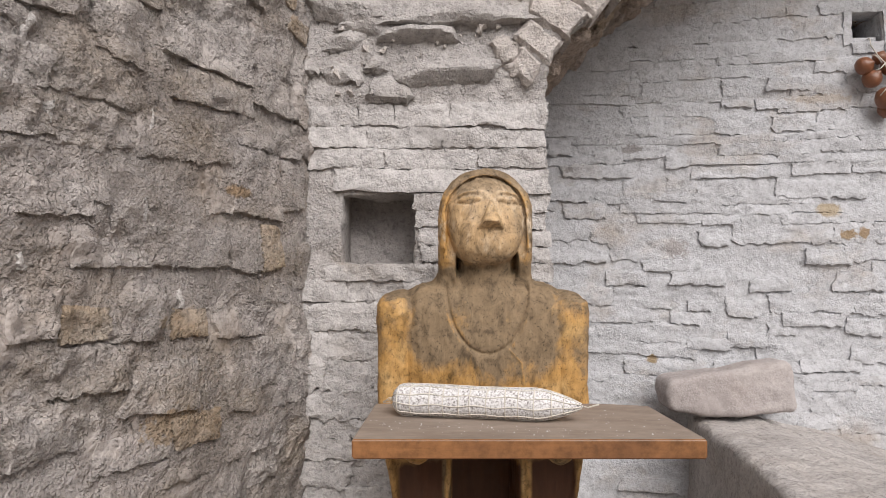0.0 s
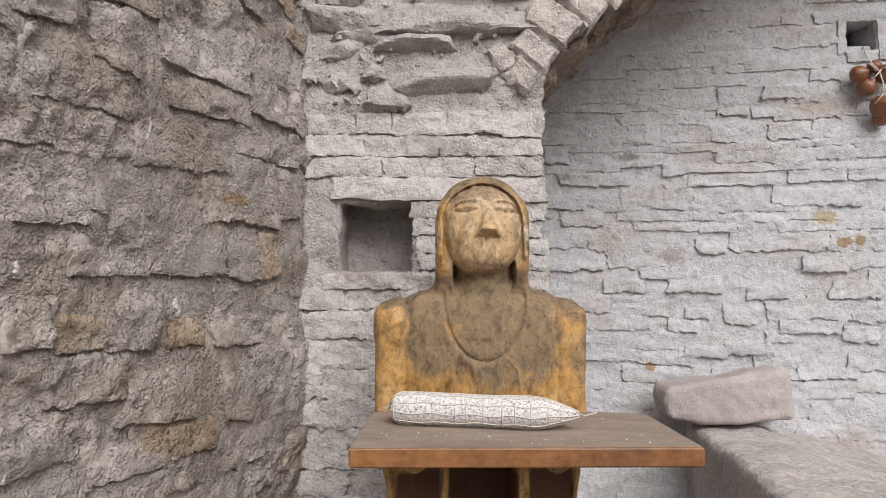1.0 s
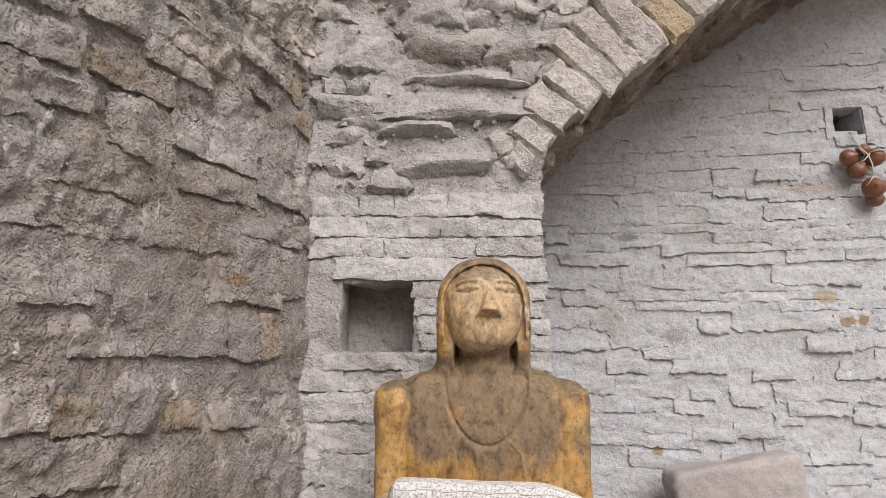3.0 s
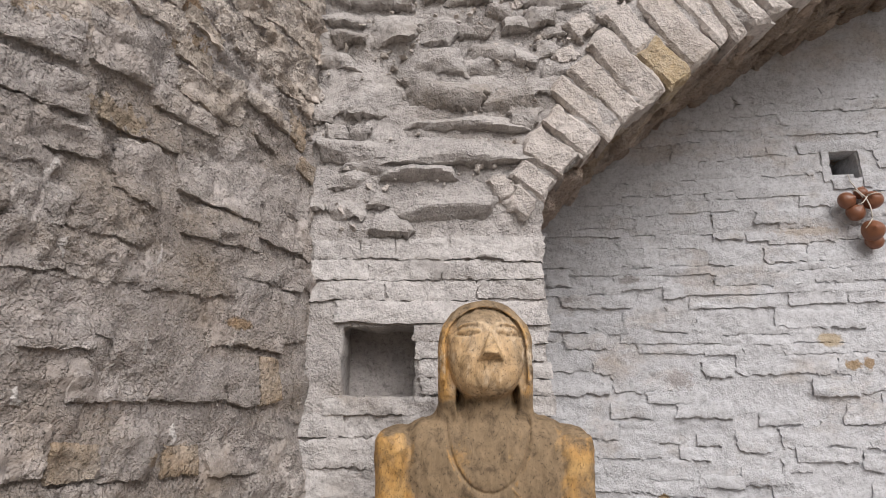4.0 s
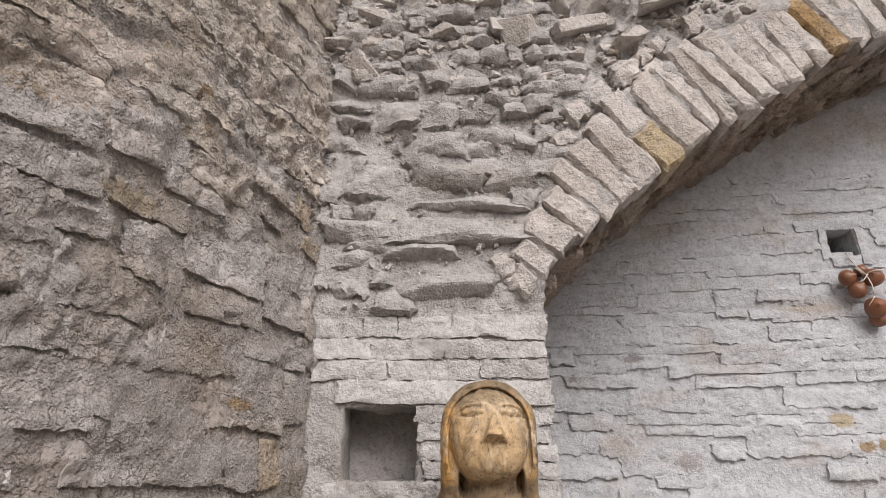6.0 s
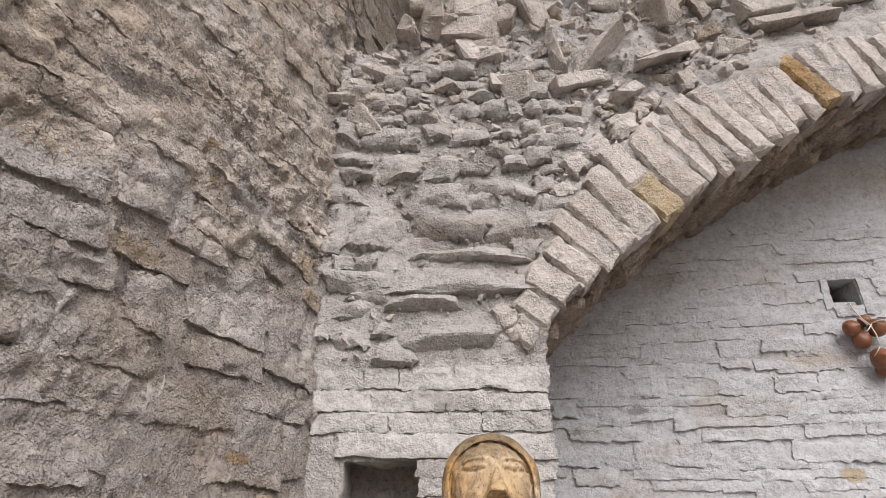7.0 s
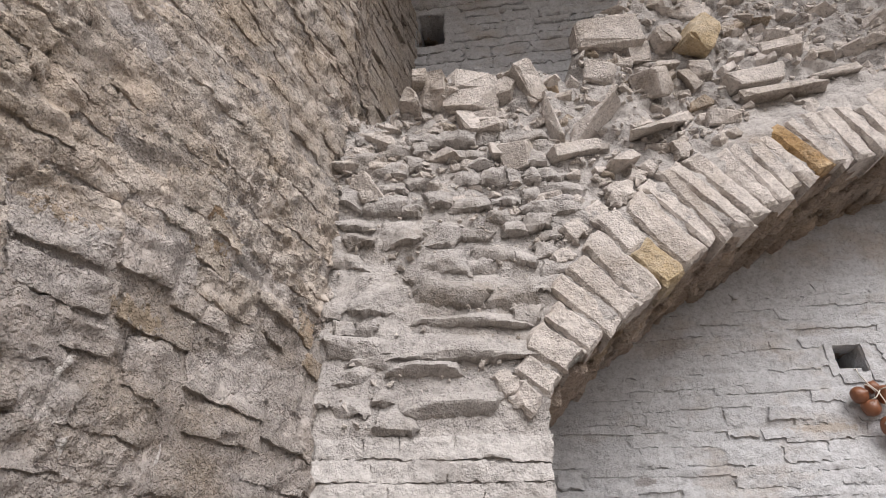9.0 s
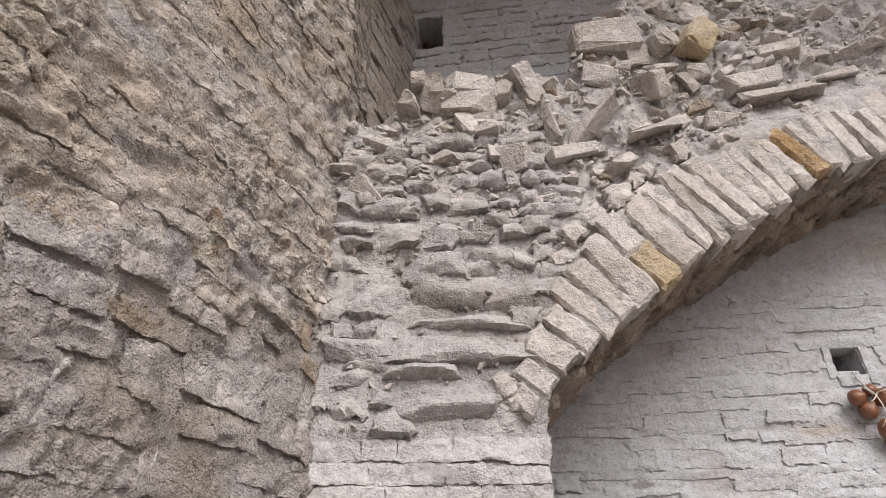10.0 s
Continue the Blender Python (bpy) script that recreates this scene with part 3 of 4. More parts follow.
for u, z, w, h in courses(rng, -0.75, 1.2, 4.2, 5.6, (0.06, 0.11), (0.18, 0.42), 0.006):
    if not (FAR_HOLE[0] - w / 2 < u < FAR_HOLE[1] + w / 2 and FAR_HOLE[2] - h / 2 < z < FAR_HOLE[3] + h / 2):
        stone(back, M_BACK, rng, u, z, w, h * 0.98, rng.uniform(0.004, 0.022), spin=rng.normal(0, 1.3), rough=0.006, lean=rng.uniform(-0.002, 0.008), facets=2, ragged=0.16)
# the frame of the putlog hole: two cheeks, a sill and a long lintel
hu, hz = (HOLE[0] + HOLE[1]) / 2, (HOLE[2] + HOLE[3]) / 2
for u, z, w, h in ((HOLE[0] - 0.018, hz, 0.034, 0.15), (HOLE[1] + 0.018, hz - 0.02, 0.036, 0.19), (hu, HOLE[2] - 0.025, 0.13, 0.05), (hu - 0.02, HOLE[3] + 0.03, 0.36, 0.055)):
    stone(back, M_BACK, rng, u, z, w, h, 0.003, rough=0.002, facets=1, depth=0.12, skew=0.08, ragged=0.12, swell=back_relief)
stone(back, M_BACK, rng, hu - 0.01, HOLE[2] + 0.012, 0.11, 0.03, 0.01, y=0.03, rough=0.003, depth=0.1)

# the pier: dressed courses about the niche, then free coursing below
PIER_ROWS = [
    (-0.45, -0.30, 1.900, 1.965), (-0.295, -0.17, 1.902, 1.972), (-0.165, 0.02, 1.896, 1.968), (0.025, 0.185, 1.898, 1.976), (0.19, 0.355, 1.893, 1.975),
    (-0.47, -0.26, 1.825, 1.892), (-0.255, -0.005, 1.825, 1.892), (0.0, 0.15, 1.826, 1.888), (0.155, 0.345, 1.822, 1.886),
    (-0.46, -0.20, 1.752, 1.820), (-0.20, 0.12, 1.752, 1.818), (0.125, 0.345, 1.756, 1.820),
    (-0.36, 0.35, 1.672, 1.748),
    (-0.098, 0.10, 1.610, 1.664), (-0.090, 0.10, 1.550, 1.606), (-0.080, 0.10, 1.490, 1.546), (-0.070, 0.10, 1.434, 1.486),
    (0.10, 0.36, 1.60, 1.664), (0.10, 0.345, 1.545, 1.596), (0.10, 0.365, 1.485, 1.54), (0.10, 0.37, 1.43, 1.48),
    (-0.40, -0.25, 1.366, 1.424), (-0.25, -0.02, 1.370, 1.424), (-0.02, 0.37, 1.366, 1.424),
]
for x0, x1, z0, z1 in PIER_ROWS:
    lintel = z0 == 1.672
    laid(pier, M_WASH, rng, (x0 + x1) / 2, (z0 + z1) / 2, x1 - x0, z1 - z0, pier_relief, 0.001 if lintel else 0.002, (0.0, 0.003), 0.0 if lintel else 0.3, spin=rng.normal(0, 0.5), skew=0.04, ragged=0.09)
for u, z, w, h in courses(rng, PIER_L, PIER_R, 0.5, 1.36, (0.06, 0.105), (0.12, 0.30), 0.003):
    if u + w / 2 > PIER_R + 0.03:
        w = max(0.06, (PIER_R + 0.02 - (u - w / 2)))
        u = PIER_R + 0.01 - w / 2
    laid(pier, M_WASH, rng, u, z, w, h, pier_relief, 0.004, (-0.001, 0.005), 0.35)
# the broken shaft over it
SHAFT_LOW = [
    (0.016, 2.521, 0.30, 0.117), (0.257, 2.510, 0.20, 0.105), (0.061, 2.306, 0.53, 0.127), (-0.340, 2.300, 0.235, 0.10), (-0.087, 2.212, 0.27, 0.055),
    (-0.350, 2.192, 0.174, 0.076), (0.002, 2.081, 0.36, 0.091), (-0.347, 2.084, 0.16, 0.091), (-0.232, 2.116, 0.074, 0.065),
    (-0.263, 2.509, 0.25, 0.145), (0.090, 2.413, 0.43, 0.060), (-0.005, 2.663, 0.20, 0.11), (0.220, 2.706, 0.25, 0.075), (0.318, 2.679, 0.10, 0.07),
]
SHAFT_HIGH = [
    (-0.386, 2.855, 0.18, 0.064), (-0.187, 2.803, 0.19, 0.136), (-0.016, 2.799, 0.15, 0.131), (-0.354, 2.768, 0.14, 0.073), (-0.378, 2.665, 0.09, 0.09),
    (0.109, 2.943, 0.16, 0.081), (-0.028, 2.960, 0.12, 0.078), (0.368, 3.007, 0.09, 0.09), (0.360, 2.926, 0.085, 0.05), (-0.255, 2.941, 0.19, 0.09),
    (-0.401, 2.986, 0.096, 0.12), (-0.383, 3.178, 0.16, 0.13), (-0.260, 3.122, 0.20, 0.075), (0.094, 3.217, 0.19, 0.073), (0.154, 3.154, 0.12, 0.053),
    (0.286, 2.830, 0.10, 0.07), (0.220, 2.870, 0.11, 0.06), (-0.100, 3.050, 0.16, 0.06),
]
SHAFT_SET = SHAFT_LOW + SHAFT_HIGH
for u, z, w, h in SHAFT_SET:
    bold = 0.048 if w > 0.26 else 0.034
    proud = bold + rng.uniform(0.0, 0.018)
    stone(pier, M_PIER, rng, u, z, w, h, proud, y=0.016, spin=rng.normal(0, 1.5), bite=1.1, rough=0.005, lean=rng.uniform(0.0, 0.010), ragged=0.14, skew=0.22, depth=0.1, edge=40, facets=6, cell=0.008, bury=proud * rng.uniform(0.0, 0.3), flank=0.3, swell=lambda a, b: 0.6 * pier_relief(a, b))
for u, z, w, h in courses(rng, PIER_L, 0.42, 1.98, 3.3, (0.045, 0.10), (0.07, 0.19), 0.012):
    taken = any(abs(u - a) < (w + c) * 0.36 and abs(z - b) < (h + d) * 0.36 for a, b, c, d in SHAFT_SET)
    if taken or u - w / 2 < -0.52 or u < -0.40 and abs(z - 2.345) < 0.06 or (u > 0.05 and arch_r(u, z) < ARCH_R + 0.26) or rng.random() < 0.08:
        continue
    proud = rng.uniform(0.012, 0.040)
    stone(pier, M_PIER, rng, u, z, w, h, proud, y=rng.uniform(0.000, 0.014), spin=rng.normal(0, 5), rough=0.006, lean=rng.uniform(-0.004, 0.010), ragged=0.18, skew=0.26, depth=0.1, facets=5, bite=1.1, edge=40, cell=0.009, swell=lambda a, b: 0.6 * pier_relief(a, b))
ring = tagged(new("arch"), "broken arch ring of pale flat voussoirs", "arch", kind="structure")
ring.matrix_basis = AT_PIER
crest = tagged(new("rubble_crest"), "crest of broken stones bedded in crumbling mortar", "rubble", kind="structure")
crest.matrix_basis = AT_PIER
# voussoirs of the broken ring, and the stones of its underside
JOINTS = [138.4, 137.3, 136.1, 134.5, 133.2, 132.0, 130.64, 129.16, 127.62, 125.82, 124.85, 123.99, 122.94, 121.7, 120.7, 119.85, 118.8, 117.93, 116.79, 115.9, 115.02, 113.9, 112.8]
while JOINTS[-1] > 96:
    JOINTS.append(JOINTS[-1] - math.degrees(rng.uniform(0.07, 0.13) / ARCH_R))
for a0, a1 in zip(JOINTS, JOINTS[1:]):
    angle, t = (a0 + a1) / 2, radians(a0 - a1) * ARCH_R
    c, s = math.cos(radians(angle)), math.sin(radians(angle))
    length = float(np.interp(-angle, [-138, -136.5, -135.2, -132.7, -131, -129, -123.5, -121.4, -117.8, -112], [0.11, 0.16, 0.22, 0.28, 0.34, 0.40, 0.40, 0.37, 0.33, 0.27])) * rng.uniform(0.85, 1.05)
    r = ARCH_R + length / 2 + rng.uniform(-0.040, 0.008)
    rusty = 116.79 < angle < 117.93
    if 127.62 < angle < 129.16:
        # one long voussoir that broke in two: an ochre foot, a pale head
        foot = ARCH_R + 0.095 - 0.03
        stone(ring, M_GOLD, rng, ARCH_X + foot * c, ARCH_Z + foot * s, t * 0.96, 0.19, 0.034, spin=90 - angle, depth=0.16, rough=0.004, ragged=0.10, name="voussoir", facets=1, skew=0.06, edge=30)
        r, length = foot + 0.095 + 0.10, 0.20
    # nearer the springing the slabs lie flatter than the radius
    tilt = 90 - angle - (6 if angle > 132 else 0) + rng.normal(0, 1.8)
    stone(ring, M_RUST if rusty else M_ARCH, rng, ARCH_X + r * c, ARCH_Z + r * s, t * rng.uniform(0.95, 1.03), length, rng.uniform(0.026, 0.040), spin=tilt, depth=0.16, rough=0.004, ragged=0.12, name="voussoir", facets=2, skew=0.08, edge=30, bite=0.5, lean=rng.uniform(-0.003, 0.006))
    r += length / 2 + rng.uniform(0.04, 0.07)
    if rng.random() < 0.5:
        stone(ring, M_ARCH, rng, ARCH_X + r * c, ARCH_Z + r * s, t * 0.9, rng.uniform(0.06, 0.12), rng.uniform(0.006, 0.025), spin=90 - angle + rng.normal(0, 20), depth=0.12, rough=0.007, ragged=0.2, bury=0.02)
    y = 0.06
    while y < 0.80:
        d = rng.uniform(0.10, 0.26)
        out = Vector((-c, 0, -s))
        across = Vector((s, 0, -c))
        m = Matrix((across, -out, Vector((0, 1, 0)))).transposed().to_4x4()
        m.translation = (ARCH_X + ARCH_R * c, y + d / 2, ARCH_Z + ARCH_R * s)
        stone(ring, M_SOFFIT, rng, 0.0, 0.0, t * 0.95, d * 0.97, rng.uniform(0.0, 0.050), rough=0.011, m=m, depth=0.08, ragged=0.12, skew=0.14)
        y += d
# broken crest: the big pieces (middle, size, turn), then small rubble between them
CREST = [
    (-0.161, 3.535, 0.11, 0.10, 10), (-0.127, 3.635, 0.08, 0.09, 0), (-0.043, 3.634, 0.10, 0.09, 5), (0.122, 3.690, 0.25, 0.14, -4), (0.121, 3.559, 0.27, 0.12, 3),
    (0.294, 3.603, 0.08, 0.14, 15), (0.316, 3.203, 0.16, 0.13, 0), (0.227, 3.223, 0.06, 0.08, -20), (0.397, 3.662, 0.12, 0.25, -32), (0.118, 3.400, 0.085, 0.19, -20),
    (0.481, 3.425, 0.06, 0.30, -14), (0.698, 3.421, 0.29, 0.065, -43), (0.758, 3.747, 0.17, 0.14, 10), (0.577, 3.231, 0.26, 0.07, -22), (0.766, 3.155, 0.16, 0.06, -30),
]
CREST_EAST = [
    (0.822, 3.987, 0.33, 0.22, -12), (0.964, 3.896, 0.13, 0.12, -10), (1.094, 3.940, 0.12, 0.11, -20), (1.260, 3.760, 0.13, 0.11, 5), (0.980, 3.642, 0.13, 0.15, -25),
    (1.288, 3.441, 0.16, 0.08, -4), (1.682, 3.879, 0.20, 0.10, 0), (1.881, 3.856, 0.13, 0.065, 0), (1.000, 3.407, 0.43, 0.065, -30), (1.491, 3.685, 0.30, 0.10, -14), (1.610, 3.589, 0.40, 0.06, -5),
    (1.080, 3.780, 0.14, 0.06, -15), (1.900, 3.720, 0.22, 0.05, -3), (1.300, 4.130, 0.16, 0.14, 25),
]
for u, z, w, h, turn in CREST + CREST_EAST:
    deep = -float(pier_relief(np.array(u), np.array(z)))
    chunk(crest, M_ARCH, rng, u, deep + rng.uniform(-0.01, 0.02), z, (w * 1.06, rng.uniform(0.13, 0.20), h * 1.06), (rng.normal(8, 10), turn, rng.normal(0, 14)), points=26)
chunk(crest, M_GOLD, rng, 1.266, 0.02, 3.93, (0.19, 0.20, 0.22), (10, 40, 20), points=14)
for i in range(420):
    u = rng.uniform(-0.48, 2.3)
    lo = max(2.95, ARCH_Z + math.sqrt(max(0.0, (ARCH_R + 0.40) ** 2 - (u - ARCH_X) ** 2)))
    hi = min(float(wall_top(u)) + 0.01, 4.6)
    if hi <= lo:
        continue
    z = rng.uniform(lo, hi)
    if any(abs(u - a) < w * 0.4 and abs(z - b) < h * 0.4 for a, b, w, h, _ in CREST + CREST_EAST):
        continue
    k = rng.choice([0.22, 0.36, 0.55, 0.8], p=[0.34, 0.34, 0.22, 0.10])
    calm = 0.5 if z < 3.4 else 1.0
    deep = -float(pier_relief(np.array(u), np.array(z)))
    chunk(crest, M_OCHRE if rng.random() < 0.05 else M_ARCH, rng, u, deep + rng.uniform(0.010, 0.045) * (0.4 + 0.6 * k), z, (0.19 * k, 0.17 * k, 0.080 * k), (rng.normal(0, 20) * calm, rng.normal(-6, 20) * calm, rng.normal(0, 30)), points=20)

# ---- grit: crumbs of mortar and broken stone too small to be told apart ----
def grit(name, parent, material, places, sizes, rng):
    """Many small broken lumps in one mesh, at (u, y, z) places of the parent's wall."""
    shapes = []
    for _ in range(7):
        bm = bmesh.new()
        for _ in range(11):
            p = rng.uniform(-1, 1, 3)
            bm.verts.new(np.sign(p) * np.abs(p) ** 0.6 * (0.5, 0.42, 0.34))
        bmesh.ops.convex_hull(bm, input=bm.verts)
        for v in [v for v in bm.verts if not v.link_faces]:
            bm.verts.remove(v)
        bm.verts.index_update()
        shapes.append((np.array([tuple(v.co) for v in bm.verts]), [[v.index for v in f.verts] for f in bm.faces]))
        bm.free()
    V, F, base = [], [], 0
    for at, size in zip(places, sizes):
        P, faces = shapes[int(rng.integers(7))]
        turn = np.array(Euler(rng.normal(0, 0.7, 3).tolist()).to_matrix())
        V.append(P @ turn.T * size + at)
        F += [[base + i for i in f] for f in faces]
        base += len(P)
    return tagged(mesh_object(name, np.concatenate(V), F, material, parent, None, False), kind="stuff")


def pier_grit():
    n = 5200
    u, z = rng.uniform(-0.48, 2.2, n), rng.uniform(2.0, 4.5, n)
    over = arch_r(u, z) - ARCH_R
    edge = np.interp(z, [2.0, 2.5, 2.9, 3.3], [0.14, 0.26, 0.36, 0.40])
    keep = (over > edge) & (z < wall_top(u) - 0.01)
    keep &= rng.random(n) < np.clip(0.30 + 0.9 * fbm(u * 5, z * 6, 1.0, 3, 51) + 0.45 * (z > 2.9), 0.04, 1)
    u, z = u[keep], z[keep]
    size = 0.009 + 0.035 * rng.random(len(u)) ** 3 * np.where(z > 2.9, 1.3, 0.8)
    return np.stack([u, -pier_relief(u, z) + rng.uniform(-0.012, 0.010, len(u)), z], -1), size


def left_grit():
    n = 15000
    u, z = rng.uniform(-1.25, 0.0, n), rng.uniform(0.8, 3.4, n)
    keep = rng.random(n) < np.clip(0.02 + 1.5 * (fbm(u * 3.4, z * 4.2, 2.0, 4, 53) - 0.12) + 0.15 * (z > 2.1), 0.02, 0.8)
    u, z = u[keep], z[keep]
    size = 0.0035 + 0.011 * rng.random(len(u)) ** 3
    return np.stack([u, -left_relief(u, z) - rng.uniform(0.000, 0.007, len(u)), z], -1), size


grit("mortar_rubble", pier, M_ARCH, *pier_grit(), rng)
grit("mortar_grit", left, M_LEFT, *left_grit(), rng)

# ---- ground and the closing walls of the court ----
def slab_box(name, x0, x1, y0, y1, z0, z1, material, label, category):
    bm = bmesh.new()
    bmesh.ops.create_cube(bm, size=1)
    for v in bm.verts:
        v.co = ((x0 + x1) / 2 + v.co.x * (x1 - x0), (y0 + y1) / 2 + v.co.y * (y1 - y0), (z0 + z1) / 2 + v.co.z * (z1 - z0))
    return tagged(from_bmesh(name, bm, material, smooth=False), label, category, kind="structure")


slab_box("ground", -60, 60, -60, 60, -0.3, 0.0, M_EARTH, "pale dusty trodden earth floor of the ruin", "ground")
# roof out of view, added to keep light off the upper back wall
slab_box("ceiling", -3.5, 6.5, 0.70, 4.2, 5.75, 5.95, M_FAR, "unseen plain roof added to shade the top of the back wall", "ceiling")
slab_box("wall_south", -3.5, 6.5, -5.6, -5.0, 0.0, 3.0, M_FAR, "plain low stone wall closing the court", "wall")
slab_box("wall_east", 5.9, 6.5, -5.0, 4.0, 0.0, 3.0, M_FAR, "plain low stone wall closing the court", "wall")


# ---- shapes from distance fields ----
def surface_net(f, lo, hi, step):
    """Vertices and quads of the surface f = 0 in a box, f given points as three arrays."""
    ax = [np.arange(a, b + step, step) for a, b in zip(lo, hi)]
    X, Y, Z = np.meshgrid(*ax, indexing="ij")
    D = f(X, Y, Z).astype(np.float32)
    n = D.shape
    corner = lambda i, j, k: D[i : n[0] - 1 + i, j : n[1] - 1 + j, k : n[2] - 1 + k]
    C = np.stack([corner(i, j, k) for i in (0, 1) for j in (0, 1) for k in (0, 1)], -1)
    neg = C < 0
    mixed = neg.any(-1) & ~neg.all(-1)
    cell = np.argwhere(mixed)
    vals = C[mixed]
    offs = np.array([(i, j, k) for i in (0, 1) for j in (0, 1) for k in (0, 1)], float)
    total, count = np.zeros((len(cell), 3)), np.zeros(len(cell))
    for p in range(8):
        for q in range(p + 1, 8):
            if np.abs(offs[p] - offs[q]).sum() != 1:
                continue
            cross = (vals[:, p] < 0) != (vals[:, q] < 0)
            t = vals[:, p] / np.where(cross, vals[:, p] - vals[:, q], 1)
            total += np.where(cross[:, None], offs[p] + t[:, None] * (offs[q] - offs[p]), 0)
            count += cross
    verts = np.array(lo) + (cell + total / count[:, None]) * step
    idx = np.full(mixed.shape, -1)
    idx[mixed] = np.arange(len(cell))
    faces = []
    for axis in range(3):
        o = [a for a in range(3) if a != axis]
        s0 = [slice(1, -1)] * 3
        s0[axis] = slice(0, -1)
        s1 = list(s0)
        s1[axis] = slice(1, None)
        a, b = D[tuple(s0)] < 0, D[tuple(s1)] < 0
        at = np.argwhere(a != b)
        flip = a[a != b]
        at[:, o[0]] += 1
        at[:, o[1]] += 1
        def pick(d0, d1):
            q = at.copy()
            q[:, o[0]] -= d0
            q[:, o[1]] -= d1
            return idx[q[:, 0], q[:, 1], q[:, 2]]
        quad = np.stack([pick(1, 1), pick(0, 1), pick(0, 0), pick(1, 0)], -1)
        if axis == 1:
            flip = ~flip
        quad[~flip] = quad[~flip][:, ::-1]
        faces.append(quad)
    return verts, np.concatenate(faces)


def ball(X, Y, Z, c, r):
    q = np.sqrt(((X - c[0]) / r[0]) ** 2 + ((Y - c[1]) / r[1]) ** 2 + ((Z - c[2]) / r[2]) ** 2)
    return (q - 1) * min(r)


def block(X, Y, Z, c, half, r):
    q = [np.abs(a - b) - h + r for a, b, h in zip((X, Y, Z), c, half)]
    return np.sqrt(sum(np.maximum(a, 0) ** 2 for a in q)) + np.minimum(np.maximum(np.maximum(q[0], q[1]), q[2]), 0) - r


def limb(X, Y, Z, a, b, ra, rb):
    a, b = np.array(a, float), np.array(b, float)
    d = b - a
    t = np.clip(((X - a[0]) * d[0] + (Y - a[1]) * d[1] + (Z - a[2]) * d[2]) / (d @ d), 0, 1)
    return np.sqrt((X - a[0] - t * d[0]) ** 2 + (Y - a[1] - t * d[1]) ** 2 + (Z - a[2] - t * d[2]) ** 2) - (ra + t * (rb - ra))


def melt(a, b, k):
    h = np.clip(0.5 + 0.5 * (b - a) / k, 0, 1)
    return b * (1 - h) + a * h - k * h * (1 - h)


def carve(a, b, k):
    return -melt(-a, b, k)


# ---- the carved figure ----
FX = 0.112


